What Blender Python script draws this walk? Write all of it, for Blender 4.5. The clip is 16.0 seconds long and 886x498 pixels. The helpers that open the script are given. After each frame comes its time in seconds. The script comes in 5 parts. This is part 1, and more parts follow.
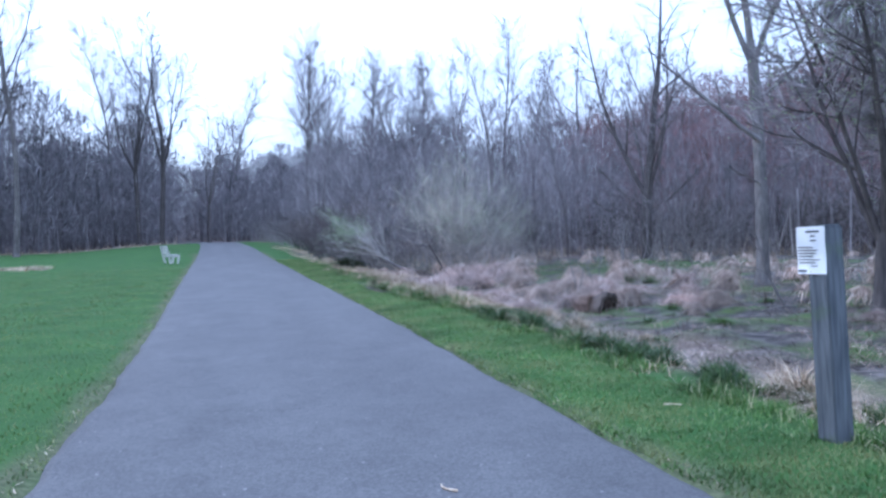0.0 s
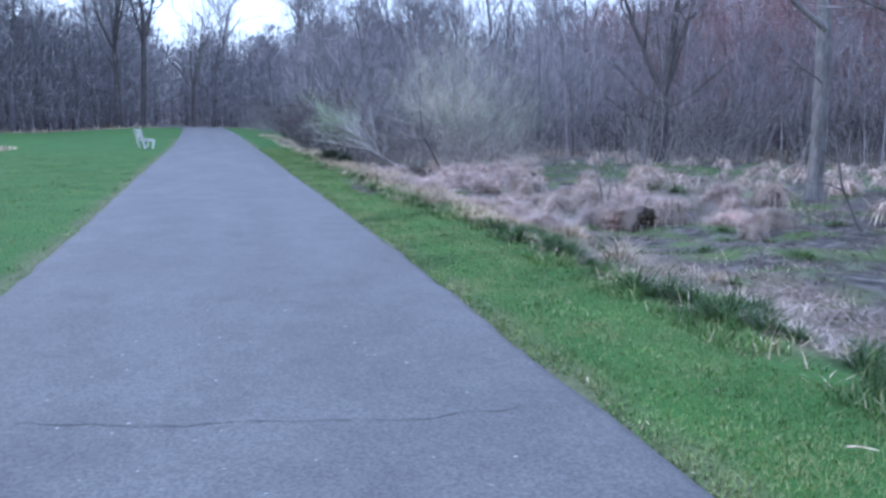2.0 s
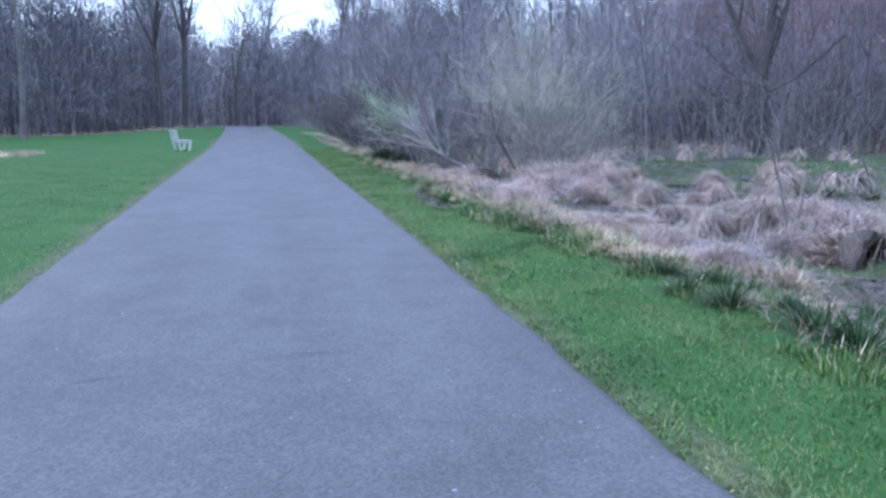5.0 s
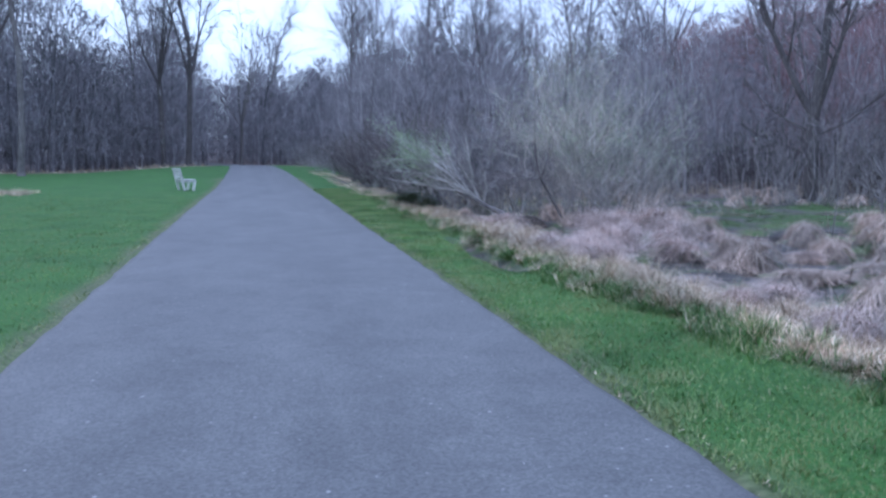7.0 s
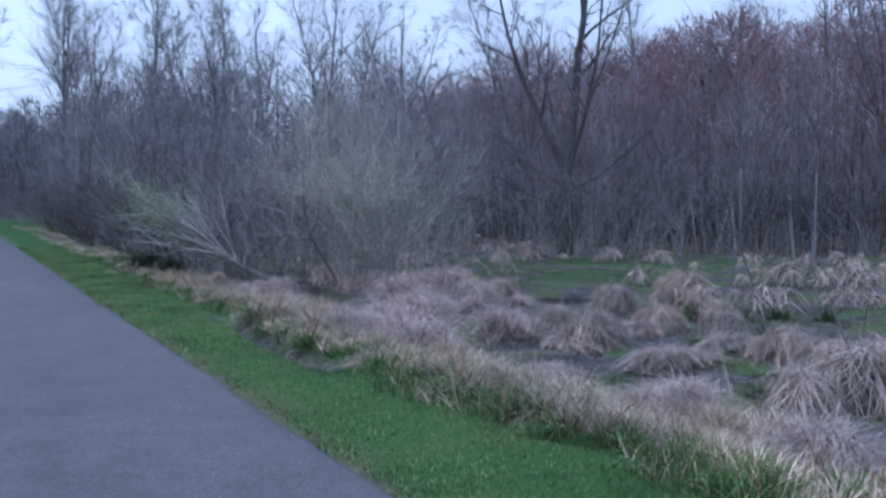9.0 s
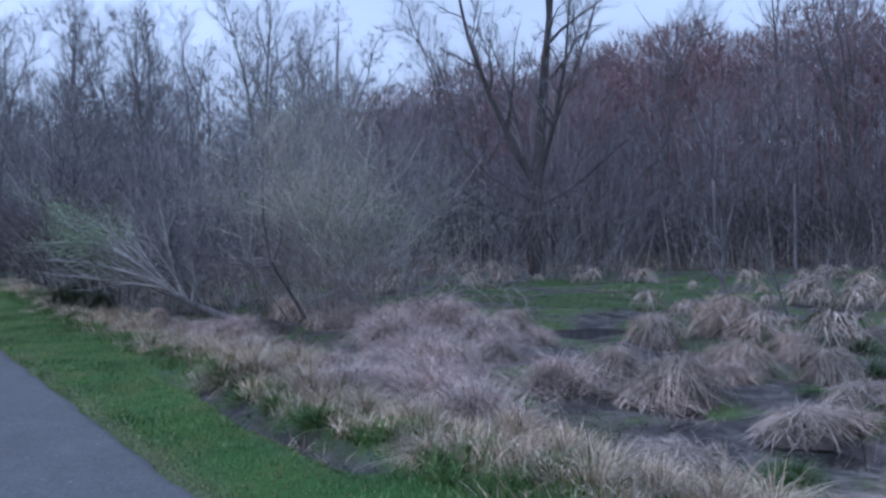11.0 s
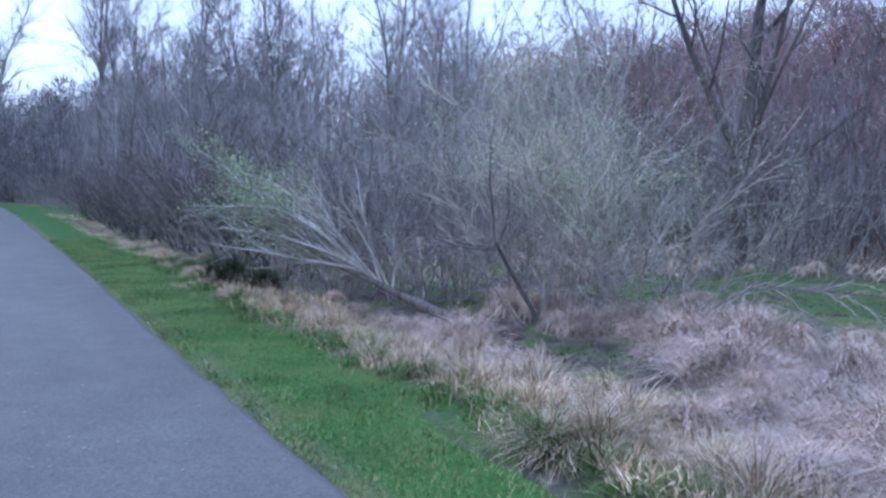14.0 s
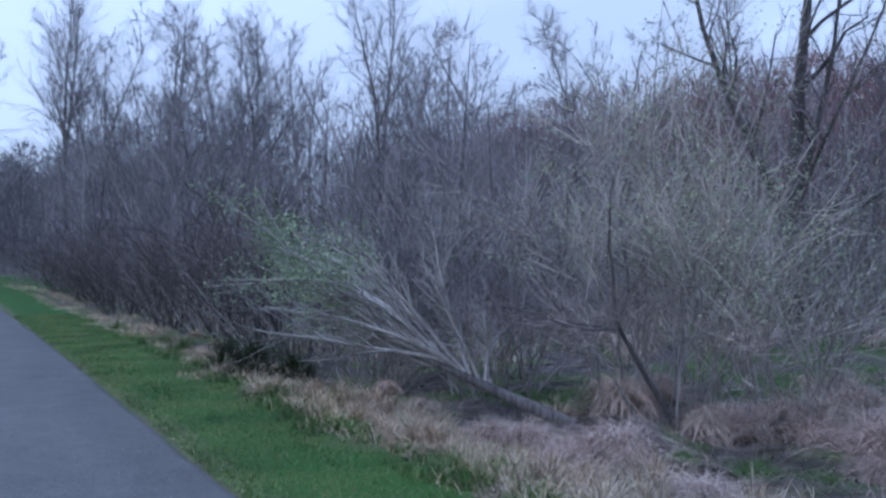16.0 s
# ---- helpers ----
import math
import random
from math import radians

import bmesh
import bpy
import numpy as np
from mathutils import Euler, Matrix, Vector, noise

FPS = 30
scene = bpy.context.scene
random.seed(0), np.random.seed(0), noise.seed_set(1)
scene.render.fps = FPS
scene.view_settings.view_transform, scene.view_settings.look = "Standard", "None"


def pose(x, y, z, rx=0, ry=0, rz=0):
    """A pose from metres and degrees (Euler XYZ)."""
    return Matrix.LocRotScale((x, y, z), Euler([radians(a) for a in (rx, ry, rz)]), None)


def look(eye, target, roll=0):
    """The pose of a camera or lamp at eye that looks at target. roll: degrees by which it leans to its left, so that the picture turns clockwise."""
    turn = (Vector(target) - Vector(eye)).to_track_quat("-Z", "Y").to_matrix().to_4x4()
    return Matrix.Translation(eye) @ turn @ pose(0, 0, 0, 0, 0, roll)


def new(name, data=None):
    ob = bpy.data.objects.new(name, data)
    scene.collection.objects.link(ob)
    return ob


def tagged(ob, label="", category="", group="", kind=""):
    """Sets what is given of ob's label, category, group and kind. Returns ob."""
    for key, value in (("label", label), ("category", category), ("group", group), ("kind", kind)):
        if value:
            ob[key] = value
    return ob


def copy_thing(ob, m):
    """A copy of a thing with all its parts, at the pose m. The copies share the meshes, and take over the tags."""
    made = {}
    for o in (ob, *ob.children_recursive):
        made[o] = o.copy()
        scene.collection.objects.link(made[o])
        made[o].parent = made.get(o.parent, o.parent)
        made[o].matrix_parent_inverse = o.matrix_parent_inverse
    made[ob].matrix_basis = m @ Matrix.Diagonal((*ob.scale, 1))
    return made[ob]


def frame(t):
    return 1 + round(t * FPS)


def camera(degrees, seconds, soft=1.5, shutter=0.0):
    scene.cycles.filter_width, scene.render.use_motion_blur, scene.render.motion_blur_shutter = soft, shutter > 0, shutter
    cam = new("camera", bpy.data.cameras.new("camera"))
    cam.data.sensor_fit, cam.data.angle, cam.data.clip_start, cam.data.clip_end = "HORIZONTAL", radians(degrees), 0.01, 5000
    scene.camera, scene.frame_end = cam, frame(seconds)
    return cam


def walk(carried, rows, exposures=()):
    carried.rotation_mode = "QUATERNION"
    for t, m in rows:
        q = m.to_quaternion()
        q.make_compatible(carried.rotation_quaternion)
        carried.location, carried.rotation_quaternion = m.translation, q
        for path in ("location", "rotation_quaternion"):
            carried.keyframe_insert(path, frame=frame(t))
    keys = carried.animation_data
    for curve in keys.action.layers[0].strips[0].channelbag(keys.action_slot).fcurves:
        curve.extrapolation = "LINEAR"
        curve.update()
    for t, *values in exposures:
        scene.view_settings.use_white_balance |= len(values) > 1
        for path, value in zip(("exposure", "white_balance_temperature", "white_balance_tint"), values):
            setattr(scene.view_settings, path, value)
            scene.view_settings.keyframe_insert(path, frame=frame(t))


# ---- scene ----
cam = camera(55.6, 16.0, soft=2.7)
METRES, EYE, TILT, LEAN, TURN = 21.0, 1.3, -1.1, 1.5, -13.5
ROWS = [
    (0.0, 0.0, 0.0, 0.0, 0.0, 0.0, -0.0),
    (0.5, -0.0003, 0.0315, 0.0019, -3.24, 0.63, -0.04),
    (1.0, 0.0007, 0.067, 0.0013, -2.45, -3.14, -1.69),
    (1.5, -0.0033, 0.0962, 0.0031, -3.13, -6.1, -2.43),
    (2.0, -0.0055, 0.1312, 0.0023, -0.46, -7.21, -2.11),
    (2.5, -0.0121, 0.1591, 0.0024, -0.6, -7.57, -1.94),
    (3.0, -0.014, 0.1965, 0.0015, -0.62, -7.55, -1.46),
    (3.5, -0.0198, 0.2244, 0.0032, 0.26, -7.49, -1.31),
    (4.0, -0.0214, 0.2583, 0.0034, 1.33, -7.53, -1.19),
    (4.5, -0.0312, 0.2834, 0.0046, 2.35, -7.58, -1.43),
    (5.0, -0.0402, 0.315, 0.0032, 2.52, -7.64, -0.97),
    (7.5, -0.0926, 0.4551, 0.0066, 2.19, -3.89, -1.79),
    (8.0, -0.1, 0.4859, 0.0089, -9.42, -3.01, -1.74),
    (8.5, -0.1045, 0.5181, 0.0097, -12.13, -2.15, -1.17),
    (9.0, -0.1114, 0.5473, 0.0109, -15.58, -1.05, -1.04),
    (11.5, -0.1287, 0.6995, 0.014, -21.19, 0.55, -0.43),
    (12.0, -0.1364, 0.7278, 0.0143, -21.69, -0.05, -2.17),
    (12.5, -0.1418, 0.7572, 0.013, -21.59, -0.5, -1.96),
    (13.0, -0.1515, 0.787, 0.0153, -14.16, -1.55, -1.32),
    (13.5, -0.1614, 0.815, 0.0156, -13.42, -1.53, -1.45),
    (14.0, -0.1713, 0.8467, 0.0164, -13.82, -1.6, -2.19),
    (14.5, -0.1814, 0.8756, 0.0179, -15.03, -0.97, -2.16),
    (15.0, -0.189, 0.9084, 0.018, -15.16, -0.37, -2.3),
    (15.5, -0.2008, 0.9377, 0.0204, -16.56, 2.59, -1.89),
    (16.0, -0.2094, 0.9687, 0.02, -16.35, 2.81, -1.38),
]
EXPOSURES = [(t, e + 0.06, 4800, 18) for t, e in [(0.0, -0.18), (0.3, -0.93), (0.5, -0.96), (1.0, -0.38), (1.5, -0.13), (2.0, -0.04), (3.5, 0.0), (5.0, -0.04), (7.5, -0.46), (8.0, -0.53), (8.5, -0.43), (9.0, -0.88), (11.5, -1.08), (12.0, -0.63), (12.5, -0.58), (13.0, -0.4), (13.5, -0.36), (14.0, -0.36), (14.5, -0.48), (15.0, -0.32), (15.5, -0.82), (16.0, -1.0)]]
walk(cam, [(t, pose(0, 0, EYE, TILT, LEAN, TURN) @ pose(METRES * x, METRES * y, METRES * z, 90 + pitch, roll, yaw)) for t, x, y, z, yaw, pitch, roll in ROWS], EXPOSURES)

# ---- world and light: an overcast evening sky ----
world = bpy.data.worlds.new("overcast_sky")
scene.world = world
world.use_nodes = True
wt = world.node_tree
wt.nodes.clear()
w_out = wt.nodes.new("ShaderNodeOutputWorld")
w_bg = wt.nodes.new("ShaderNodeBackground")
w_sky = wt.nodes.new("ShaderNodeTexSky")
w_sky.sky_type = "NISHITA"
w_sky.sun_disc = False
w_sky.sun_elevation = radians(12)
w_sky.sun_rotation = radians(-60)
w_sky.air_density, w_sky.dust_density, w_sky.ozone_density = 1.0, 2.0, 1.5
w_geo = wt.nodes.new("ShaderNodeTexCoord")
w_sep = wt.nodes.new("ShaderNodeSeparateXYZ")
w_ramp = wt.nodes.new("ShaderNodeValToRGB")
w_ramp.color_ramp.elements[0].position, w_ramp.color_ramp.elements[0].color = 0.0, (1.16, 1.20, 1.20, 1)
w_ramp.color_ramp.elements[1].position, w_ramp.color_ramp.elements[1].color = 1.0, (1.55, 1.69, 1.92, 1)
w_low = w_ramp.color_ramp.elements.new(0.35)
w_low.color = (1.40, 1.46, 1.50, 1)
w_map = wt.nodes.new("ShaderNodeMapping")
w_map.inputs["Scale"].default_value = (1.0, 1.0, 2.6)
w_cloud = wt.nodes.new("ShaderNodeTexNoise")
w_cloud.inputs["Scale"].default_value = 2.2
w_cloud.inputs["Detail"].default_value = 4.0
w_crmp = wt.nodes.new("ShaderNodeMapRange")
w_crmp.inputs["From Min"].default_value, w_crmp.inputs["From Max"].default_value = 0.3, 0.7
w_crmp.inputs["To Min"].default_value, w_crmp.inputs["To Max"].default_value = 0.86, 1.16
w_mul = wt.nodes.new("ShaderNodeMix")
w_mul.data_type, w_mul.blend_type = "RGBA", "MULTIPLY"
w_mul.inputs["Factor"].default_value = 1.0
w_mix = wt.nodes.new("ShaderNodeMix")
w_mix.data_type, w_mix.blend_type = "RGBA", "ADD"
w_mix.inputs["Factor"].default_value = 0.08
wt.links.new(w_geo.outputs["Generated"], w_sep.inputs["Vector"])
wt.links.new(w_sep.outputs["Z"], w_ramp.inputs["Fac"])
wt.links.new(w_geo.outputs["Generated"], w_map.inputs["Vector"])
wt.links.new(w_map.outputs["Vector"], w_cloud.inputs["Vector"])
wt.links.new(w_cloud.outputs["Fac"], w_crmp.inputs["Value"])
wt.links.new(w_ramp.outputs["Color"], w_mul.inputs["A"])
wt.links.new(w_crmp.outputs["Result"], w_mul.inputs["B"])
wt.links.new(w_mul.outputs["Result"], w_mix.inputs["A"])
wt.links.new(w_sky.outputs["Color"], w_mix.inputs["B"])
wt.links.new(w_mix.outputs["Result"], w_bg.inputs["Color"])
wt.links.new(w_bg.outputs["Background"], w_out.inputs["Surface"])
w_bg.inputs["Strength"].default_value = 1.0

sun = new("sun", bpy.data.lights.new("sun", "SUN"))
sun.data.energy, sun.data.angle, sun.data.color = 0.5, radians(40), (1.0, 0.95, 0.9)
sun.matrix_world = look((-30, 20, 45), (0, 0, 0))

# ---- materials ----


def principled(name, rough=0.8, metal=0.0):
    m = bpy.data.materials.new(name)
    m.use_nodes = True
    b = m.node_tree.nodes["Principled BSDF"]
    b.inputs["Roughness"].default_value = rough
    b.inputs["Metallic"].default_value = metal
    b.inputs["Specular IOR Level"].default_value = 0.3
    return m, m.node_tree, b


def noise_node(nt, scale, detail=5.0, stretch=(1, 1, 1), coords="Object"):
    tc = nt.nodes.new("ShaderNodeTexCoord")
    mp = nt.nodes.new("ShaderNodeMapping")
    mp.inputs["Scale"].default_value = stretch
    n = nt.nodes.new("ShaderNodeTexNoise")
    n.inputs["Scale"].default_value = scale
    n.inputs["Detail"].default_value = detail
    nt.links.new(tc.outputs[coords], mp.inputs["Vector"])
    nt.links.new(mp.outputs["Vector"], n.inputs["Vector"])
    return n


def ramp_node(nt, source, stops):
    r = nt.nodes.new("ShaderNodeValToRGB")
    els = r.color_ramp.elements
    while len(els) < len(stops):
        els.new(0.5)
    for e, (p, c) in zip(els, stops):
        e.position, e.color = p, (*c, 1)
    nt.links.new(source, r.inputs["Fac"])
    return r.outputs["Color"]


def mix_node(nt, fac, a, b, blend="MIX"):
    m = nt.nodes.new("ShaderNodeMix")
    m.data_type, m.blend_type = "RGBA", blend
    for key, v in (("Factor", fac), ("A", a), ("B", b)):
        s = m.inputs[key]
        if isinstance(v, (int, float)):
            s.default_value = v
        elif isinstance(v, tuple):
            s.default_value = (*v, 1)
        else:
            nt.links.new(v, s)
    return m.outputs["Result"]


def bump(nt, b, source, strength, distance):
    n = nt.nodes.new("ShaderNodeBump")
    n.inputs["Strength"].default_value, n.inputs["Distance"].default_value = strength, distance
    nt.links.new(source, n.inputs["Height"])
    nt.links.new(n.outputs["Normal"], b.inputs["Normal"])


def surface(name, dark, light, scale, rough=0.8, stretch=(1, 1, 1), relief=0.3, depth=0.01, coarse=0.15, wear=None):
    """Two scales of variation: grain between dark and light, and broad stains."""
    m, nt, b = principled(name, rough)
    fine = noise_node(nt, scale, 6.0, stretch)
    broad = noise_node(nt, scale * coarse, 3.0)
    col = ramp_node(nt, fine.outputs["Fac"], [(0.3, dark), (0.7, light)])
    tone = ramp_node(nt, broad.outputs["Fac"], [(0.35, (0.72, 0.72, 0.72)), (0.65, (1.18, 1.18, 1.18))])
    col = mix_node(nt, 1.0, col, tone, "MULTIPLY")
    if wear:
        spots = noise_node(nt, scale * 0.5, 4.0)
        mask = ramp_node(nt, spots.outputs["Fac"], [(0.55, (0, 0, 0)), (0.68, (1, 1, 1))])
        col = mix_node(nt, mask, col, wear)
    nt.links.new(col, b.inputs["Base Color"])
    bump(nt, b, fine.outputs["Fac"], relief, depth)
    return m


def plant(name, stops, rough=0.75, patch=None):
    """Blades, leaves and twigs: each one has a tone of its own, and groups differ."""
    m, nt, b = principled(name, rough)
    b.inputs["Specular IOR Level"].default_value = 0.27
    g = nt.nodes.new("ShaderNodeNewGeometry")
    o = nt.nodes.new("ShaderNodeObjectInfo")
    col = ramp_node(nt, g.outputs["Random Per Island"], stops)
    broad = noise_node(nt, 0.9, 3.0)
    tone = ramp_node(nt, broad.outputs["Fac"], [(0.34, (0.58, 0.60, 0.60)), (0.66, (1.34, 1.30, 1.26))])
    col = mix_node(nt, 1.0, col, tone, "MULTIPLY")
    if patch:
        spots = noise_node(nt, 1.4, 5.0)
        mask = ramp_node(nt, spots.outputs["Fac"], [(0.46, (0, 0, 0)), (0.66, (0.85, 0.85, 0.85))])
        col = mix_node(nt, mask, col, patch)
    own = ramp_node(nt, o.outputs["Random"], [(0.0, (0.82, 0.84, 0.86)), (1.0, (1.14, 1.1, 1.08))])
    col = mix_node(nt, 1.0, col, own, "MULTIPLY")
    nt.links.new(col, b.inputs["Base Color"])
    return m


def asphalt_material():
    m, nt, b = principled("worn_asphalt", 0.72)
    grit = nt.nodes.new("ShaderNodeTexVoronoi")
    tc = nt.nodes.new("ShaderNodeTexCoord")
    nt.links.new(tc.outputs["Object"], grit.inputs["Vector"])
    grit.inputs["Scale"].default_value = 75.0
    stone = ramp_node(nt, grit.outputs["Color"], [(0.0, (0.086, 0.086, 0.087)), (0.55, (0.129, 0.128, 0.128)), (0.95, (0.164, 0.163, 0.160)), (1.0, (0.46, 0.46, 0.45))])
    mid = noise_node(nt, 5.0, 6.0)
    tone = ramp_node(nt, mid.outputs["Fac"], [(0.3, (0.93, 0.93, 0.94)), (0.7, (1.07, 1.07, 1.07))])
    col = mix_node(nt, 1.0, stone, tone, "MULTIPLY")
    broad = noise_node(nt, 0.55, 3.0, (1.6, 0.35, 1))
    tone2 = ramp_node(nt, broad.outputs["Fac"], [(0.35, (0.91, 0.91, 0.92)), (0.65, (1.09, 1.09, 1.085))])
    col = mix_node(nt, 1.0, col, tone2, "MULTIPLY")
    blot = noise_node(nt, 1.7, 6.0, (1.0, 0.8, 1))
    tone3 = ramp_node(nt, blot.outputs["Fac"], [(0.36, (0.86, 0.855, 0.85)), (0.52, (0.945, 0.94, 0.93)), (0.70, (1.04, 1.035, 1.02))])
    col = mix_node(nt, 1.0, col, tone3, "MULTIPLY")
    chips = nt.nodes.new("ShaderNodeTexVoronoi")
    chips.inputs["Scale"].default_value = 7.0
    nt.links.new(tc.outputs["Object"], chips.inputs["Vector"])
    spot = ramp_node(nt, chips.outputs["Distance"], [(0.05, (1, 1, 1)), (0.085, (0, 0, 0))])
    some = ramp_node(nt, chips.outputs["Color"], [(0.62, (0, 0, 0)), (0.66, (1, 1, 1))])
    chip = mix_node(nt, 1.0, spot, some, "MULTIPLY")
    col = mix_node(nt, chip, col, (0.34, 0.335, 0.32))
    nt.links.new(col, b.inputs["Base Color"])
    bump(nt, b, grit.outputs["Distance"], 0.5, 0.004)
    return m


def ground_material():
    """Lawn, marsh mud and leaf litter, laid out by the sheet's own zones."""
    m, nt, b = principled("ground_soil", 0.92)
    b.inputs["Specular IOR Level"].default_value = 0.25
    at = nt.nodes.new("ShaderNodeAttribute")
    at.attribute_name = "zone"
    sep = nt.nodes.new("ShaderNodeSeparateColor")
    nt.links.new(at.outputs["Color"], sep.inputs["Color"])
    fine = noise_node(nt, 22.0, 6.0)
    broad = noise_node(nt, 0.7, 5.0)
    lawn = ramp_node(nt, fine.outputs["Fac"], [(0.3, (0.034, 0.083, 0.018)), (0.7, (0.061, 0.140, 0.029))])
    lawn2 = ramp_node(nt, broad.outputs["Fac"], [(0.3, (0.80, 0.88, 0.85)), (0.7, (1.12, 1.16, 1.0))])
    lawn = mix_node(nt, 1.0, lawn, lawn2, "MULTIPLY")
    mud_n = noise_node(nt, 4.5, 10.0)
    mud = ramp_node(nt, mud_n.outputs["Fac"], [(0.3, (0.032, 0.029, 0.027)), (0.5, (0.085, 0.077, 0.072)), (0.7, (0.20, 0.178, 0.16))])
    moss_n = noise_node(nt, 0.9, 5.0)
    moss_m = ramp_node(nt, moss_n.outputs["Fac"], [(0.47, (0, 0, 0)), (0.60, (1, 1, 1))])
    moss = ramp_node(nt, fine.outputs["Fac"], [(0.3, (0.055, 0.090, 0.028)), (0.7, (0.12, 0.17, 0.05))])
    mud = mix_node(nt, moss_m, mud, moss)
    wet_green = ramp_node(nt, fine.outputs["Fac"], [(0.3, (0.036, 0.068, 0.02)), (0.7, (0.085, 0.135, 0.04))])
    mud = mix_node(nt, at.outputs["Alpha"], mud, wet_green)
    litter = ramp_node(nt, fine.outputs["Fac"], [(0.3, (0.075, 0.058, 0.055)), (0.7, (0.19, 0.15, 0.135))])
    # Dry soil, darkened to put the shade under the sedge blades into its colour.
    dry = ramp_node(nt, fine.outputs["Fac"], [(0.3, (0.10, 0.078, 0.055)), (0.7, (0.27, 0.21, 0.155))])
    col = mix_node(nt, sep.outputs["Green"], lawn, mud)
    col = mix_node(nt, sep.outputs["Blue"], col, litter)
    col = mix_node(nt, sep.outputs["Red"], col, dry)
    nt.links.new(col, b.inputs["Base Color"])
    bump(nt, b, fine.outputs["Fac"], 0.6, 0.03)
    return m


def water_material():
    m, nt, b = principled("still_marsh_water", 0.06)
    b.inputs["Base Color"].default_value = (0.035, 0.035, 0.035, 1)
    b.inputs["Specular IOR Level"].default_value = 0.5
    n = noise_node(nt, 6.0, 3.0)
    bump(nt, b, n.outputs["Fac"], 0.08, 0.01)
    return m


ASPHALT = asphalt_material()
GROUND = ground_material()
WATER = water_material()
CRACK = surface("tarred_crack", (0.055, 0.056, 0.06), (0.10, 0.10, 0.105), 40.0, 0.9)
GRASS = plant("lawn_grass", [(0.0, (0.062, 0.132, 0.032)), (0.5, (0.104, 0.205, 0.054)), (0.86, (0.172, 0.278, 0.08)), (1.0, (0.39, 0.36, 0.21))], 0.6, patch=(0.23, 0.255, 0.10))
SEDGE = plant("green_sedge", [(0.0, (0.042, 0.095, 0.022)), (0.6, (0.09, 0.185, 0.04)), (0.9, (0.20, 0.27, 0.09)), (1.0, (0.45, 0.42, 0.25))], 0.6)
STRAW = plant("dry_sedge", [(0.0, (0.09, 0.062, 0.038)), (0.35, (0.43, 0.33, 0.23)), (0.8, (0.72, 0.60, 0.44)), (1.0, (0.86, 0.78, 0.62))], 0.7)
THATCH = plant("old_grey_sedge", [(0.0, (0.10, 0.073, 0.06)), (0.4, (0.48, 0.37, 0.305)), (1.0, (0.84, 0.71, 0.60))], 0.8)
PINK_SEDGE = plant("pinkish_old_sedge", [(0.0, (0.12, 0.085, 0.075)), (0.4, (0.57, 0.44, 0.385)), (1.0, (0.88, 0.75, 0.67))], 0.8)
FLAT_SEDGE = plant("flattened_wet_sedge", [(0.0, (0.07, 0.055, 0.045)), (0.5, (0.26, 0.205, 0.17)), (1.0, (0.52, 0.43, 0.36))], 0.8)
BARK = surface("grey_bark", (0.085, 0.075, 0.072), (0.22, 0.20, 0.19), 9.0, 0.9, (3, 3, 0.5), 0.6, 0.02)
PALE_BARK = surface("pale_smooth_bark", (0.12, 0.112, 0.11), (0.26, 0.245, 0.235), 7.0, 0.85, (2, 2, 0.6), 0.4, 0.01)
LIMB_BARK = surface("pale_willow_bark", (0.34, 0.31, 0.29), (0.60, 0.56, 0.52), 14.0, 0.8, (2, 2, 0.6), 0.3, 0.004)
STEM_BARK = surface("grey_stem_bark", (0.20, 0.18, 0.17), (0.40, 0.37, 0.345), 12.0, 0.85, (2, 2, 0.6), 0.3, 0.005)
EDGE_BARK = surface("brown_grey_bark", (0.06, 0.054, 0.053), (0.155, 0.138, 0.132), 8.0, 0.9, (3, 3, 0.5), 0.6, 0.02)
DARK_BARK = surface("dark_bark", (0.05, 0.045, 0.045), (0.13, 0.115, 0.11), 8.0, 0.9, (3, 3, 0.5), 0.6, 0.02)
# Twig grey made paler and cooler: haze over the woods, put into the colour.
TWIG = plant("haze_grey_twigs", [(0.0, (0.118, 0.112, 0.12)), (0.6, (0.232, 0.222, 0.235)), (1.0, (0.37, 0.358, 0.37))], 0.85)
RED_TWIG = plant("budding_red_twigs", [(0.0, (0.15, 0.092, 0.095)), (0.6, (0.235, 0.148, 0.15)), (1.0, (0.33, 0.23, 0.225))], 0.85)
MID_TWIG = plant("purple_grey_twigs", [(0.0, (0.17, 0.145, 0.147)), (0.6, (0.33, 0.295, 0.295)), (1.0, (0.50, 0.46, 0.45))], 0.85)
PALE_TWIG = plant("pale_twigs", [(0.0, (0.26, 0.235, 0.215)), (0.6, (0.41, 0.375, 0.345)), (1.0, (0.56, 0.53, 0.49))], 0.85)
DEEP_SEDGE = plant("deep_green_sedge", [(0.0, (0.022, 0.05, 0.016)), (0.6, (0.05, 0.105, 0.028)), (0.92, (0.12, 0.175, 0.06)), (1.0, (0.36, 0.32, 0.19))], 0.6)
GREY_LEAF = plant("grey_green_young_leaves", [(0.0, (0.27, 0.335, 0.20)), (0.6, (0.40, 0.475, 0.31)), (1.0, (0.53, 0.58, 0.42))], 0.65)
WET_GREEN = plant("low_marsh_greens", [(0.0, (0.035, 0.078, 0.02)), (0.6, (0.07, 0.135, 0.034)), (1.0, (0.15, 0.19, 0.07))], 0.6, patch=(0.12, 0.13, 0.06))
LEAF = plant("pale_young_leaves", [(0.0, (0.27, 0.37, 0.19)), (0.6, (0.41, 0.52, 0.29)), (1.0, (0.54, 0.61, 0.40))], 0.6)
BUD = plant("grey_green_buds", [(0.0, (0.11, 0.135, 0.10)), (1.0, (0.22, 0.25, 0.18))], 0.7)
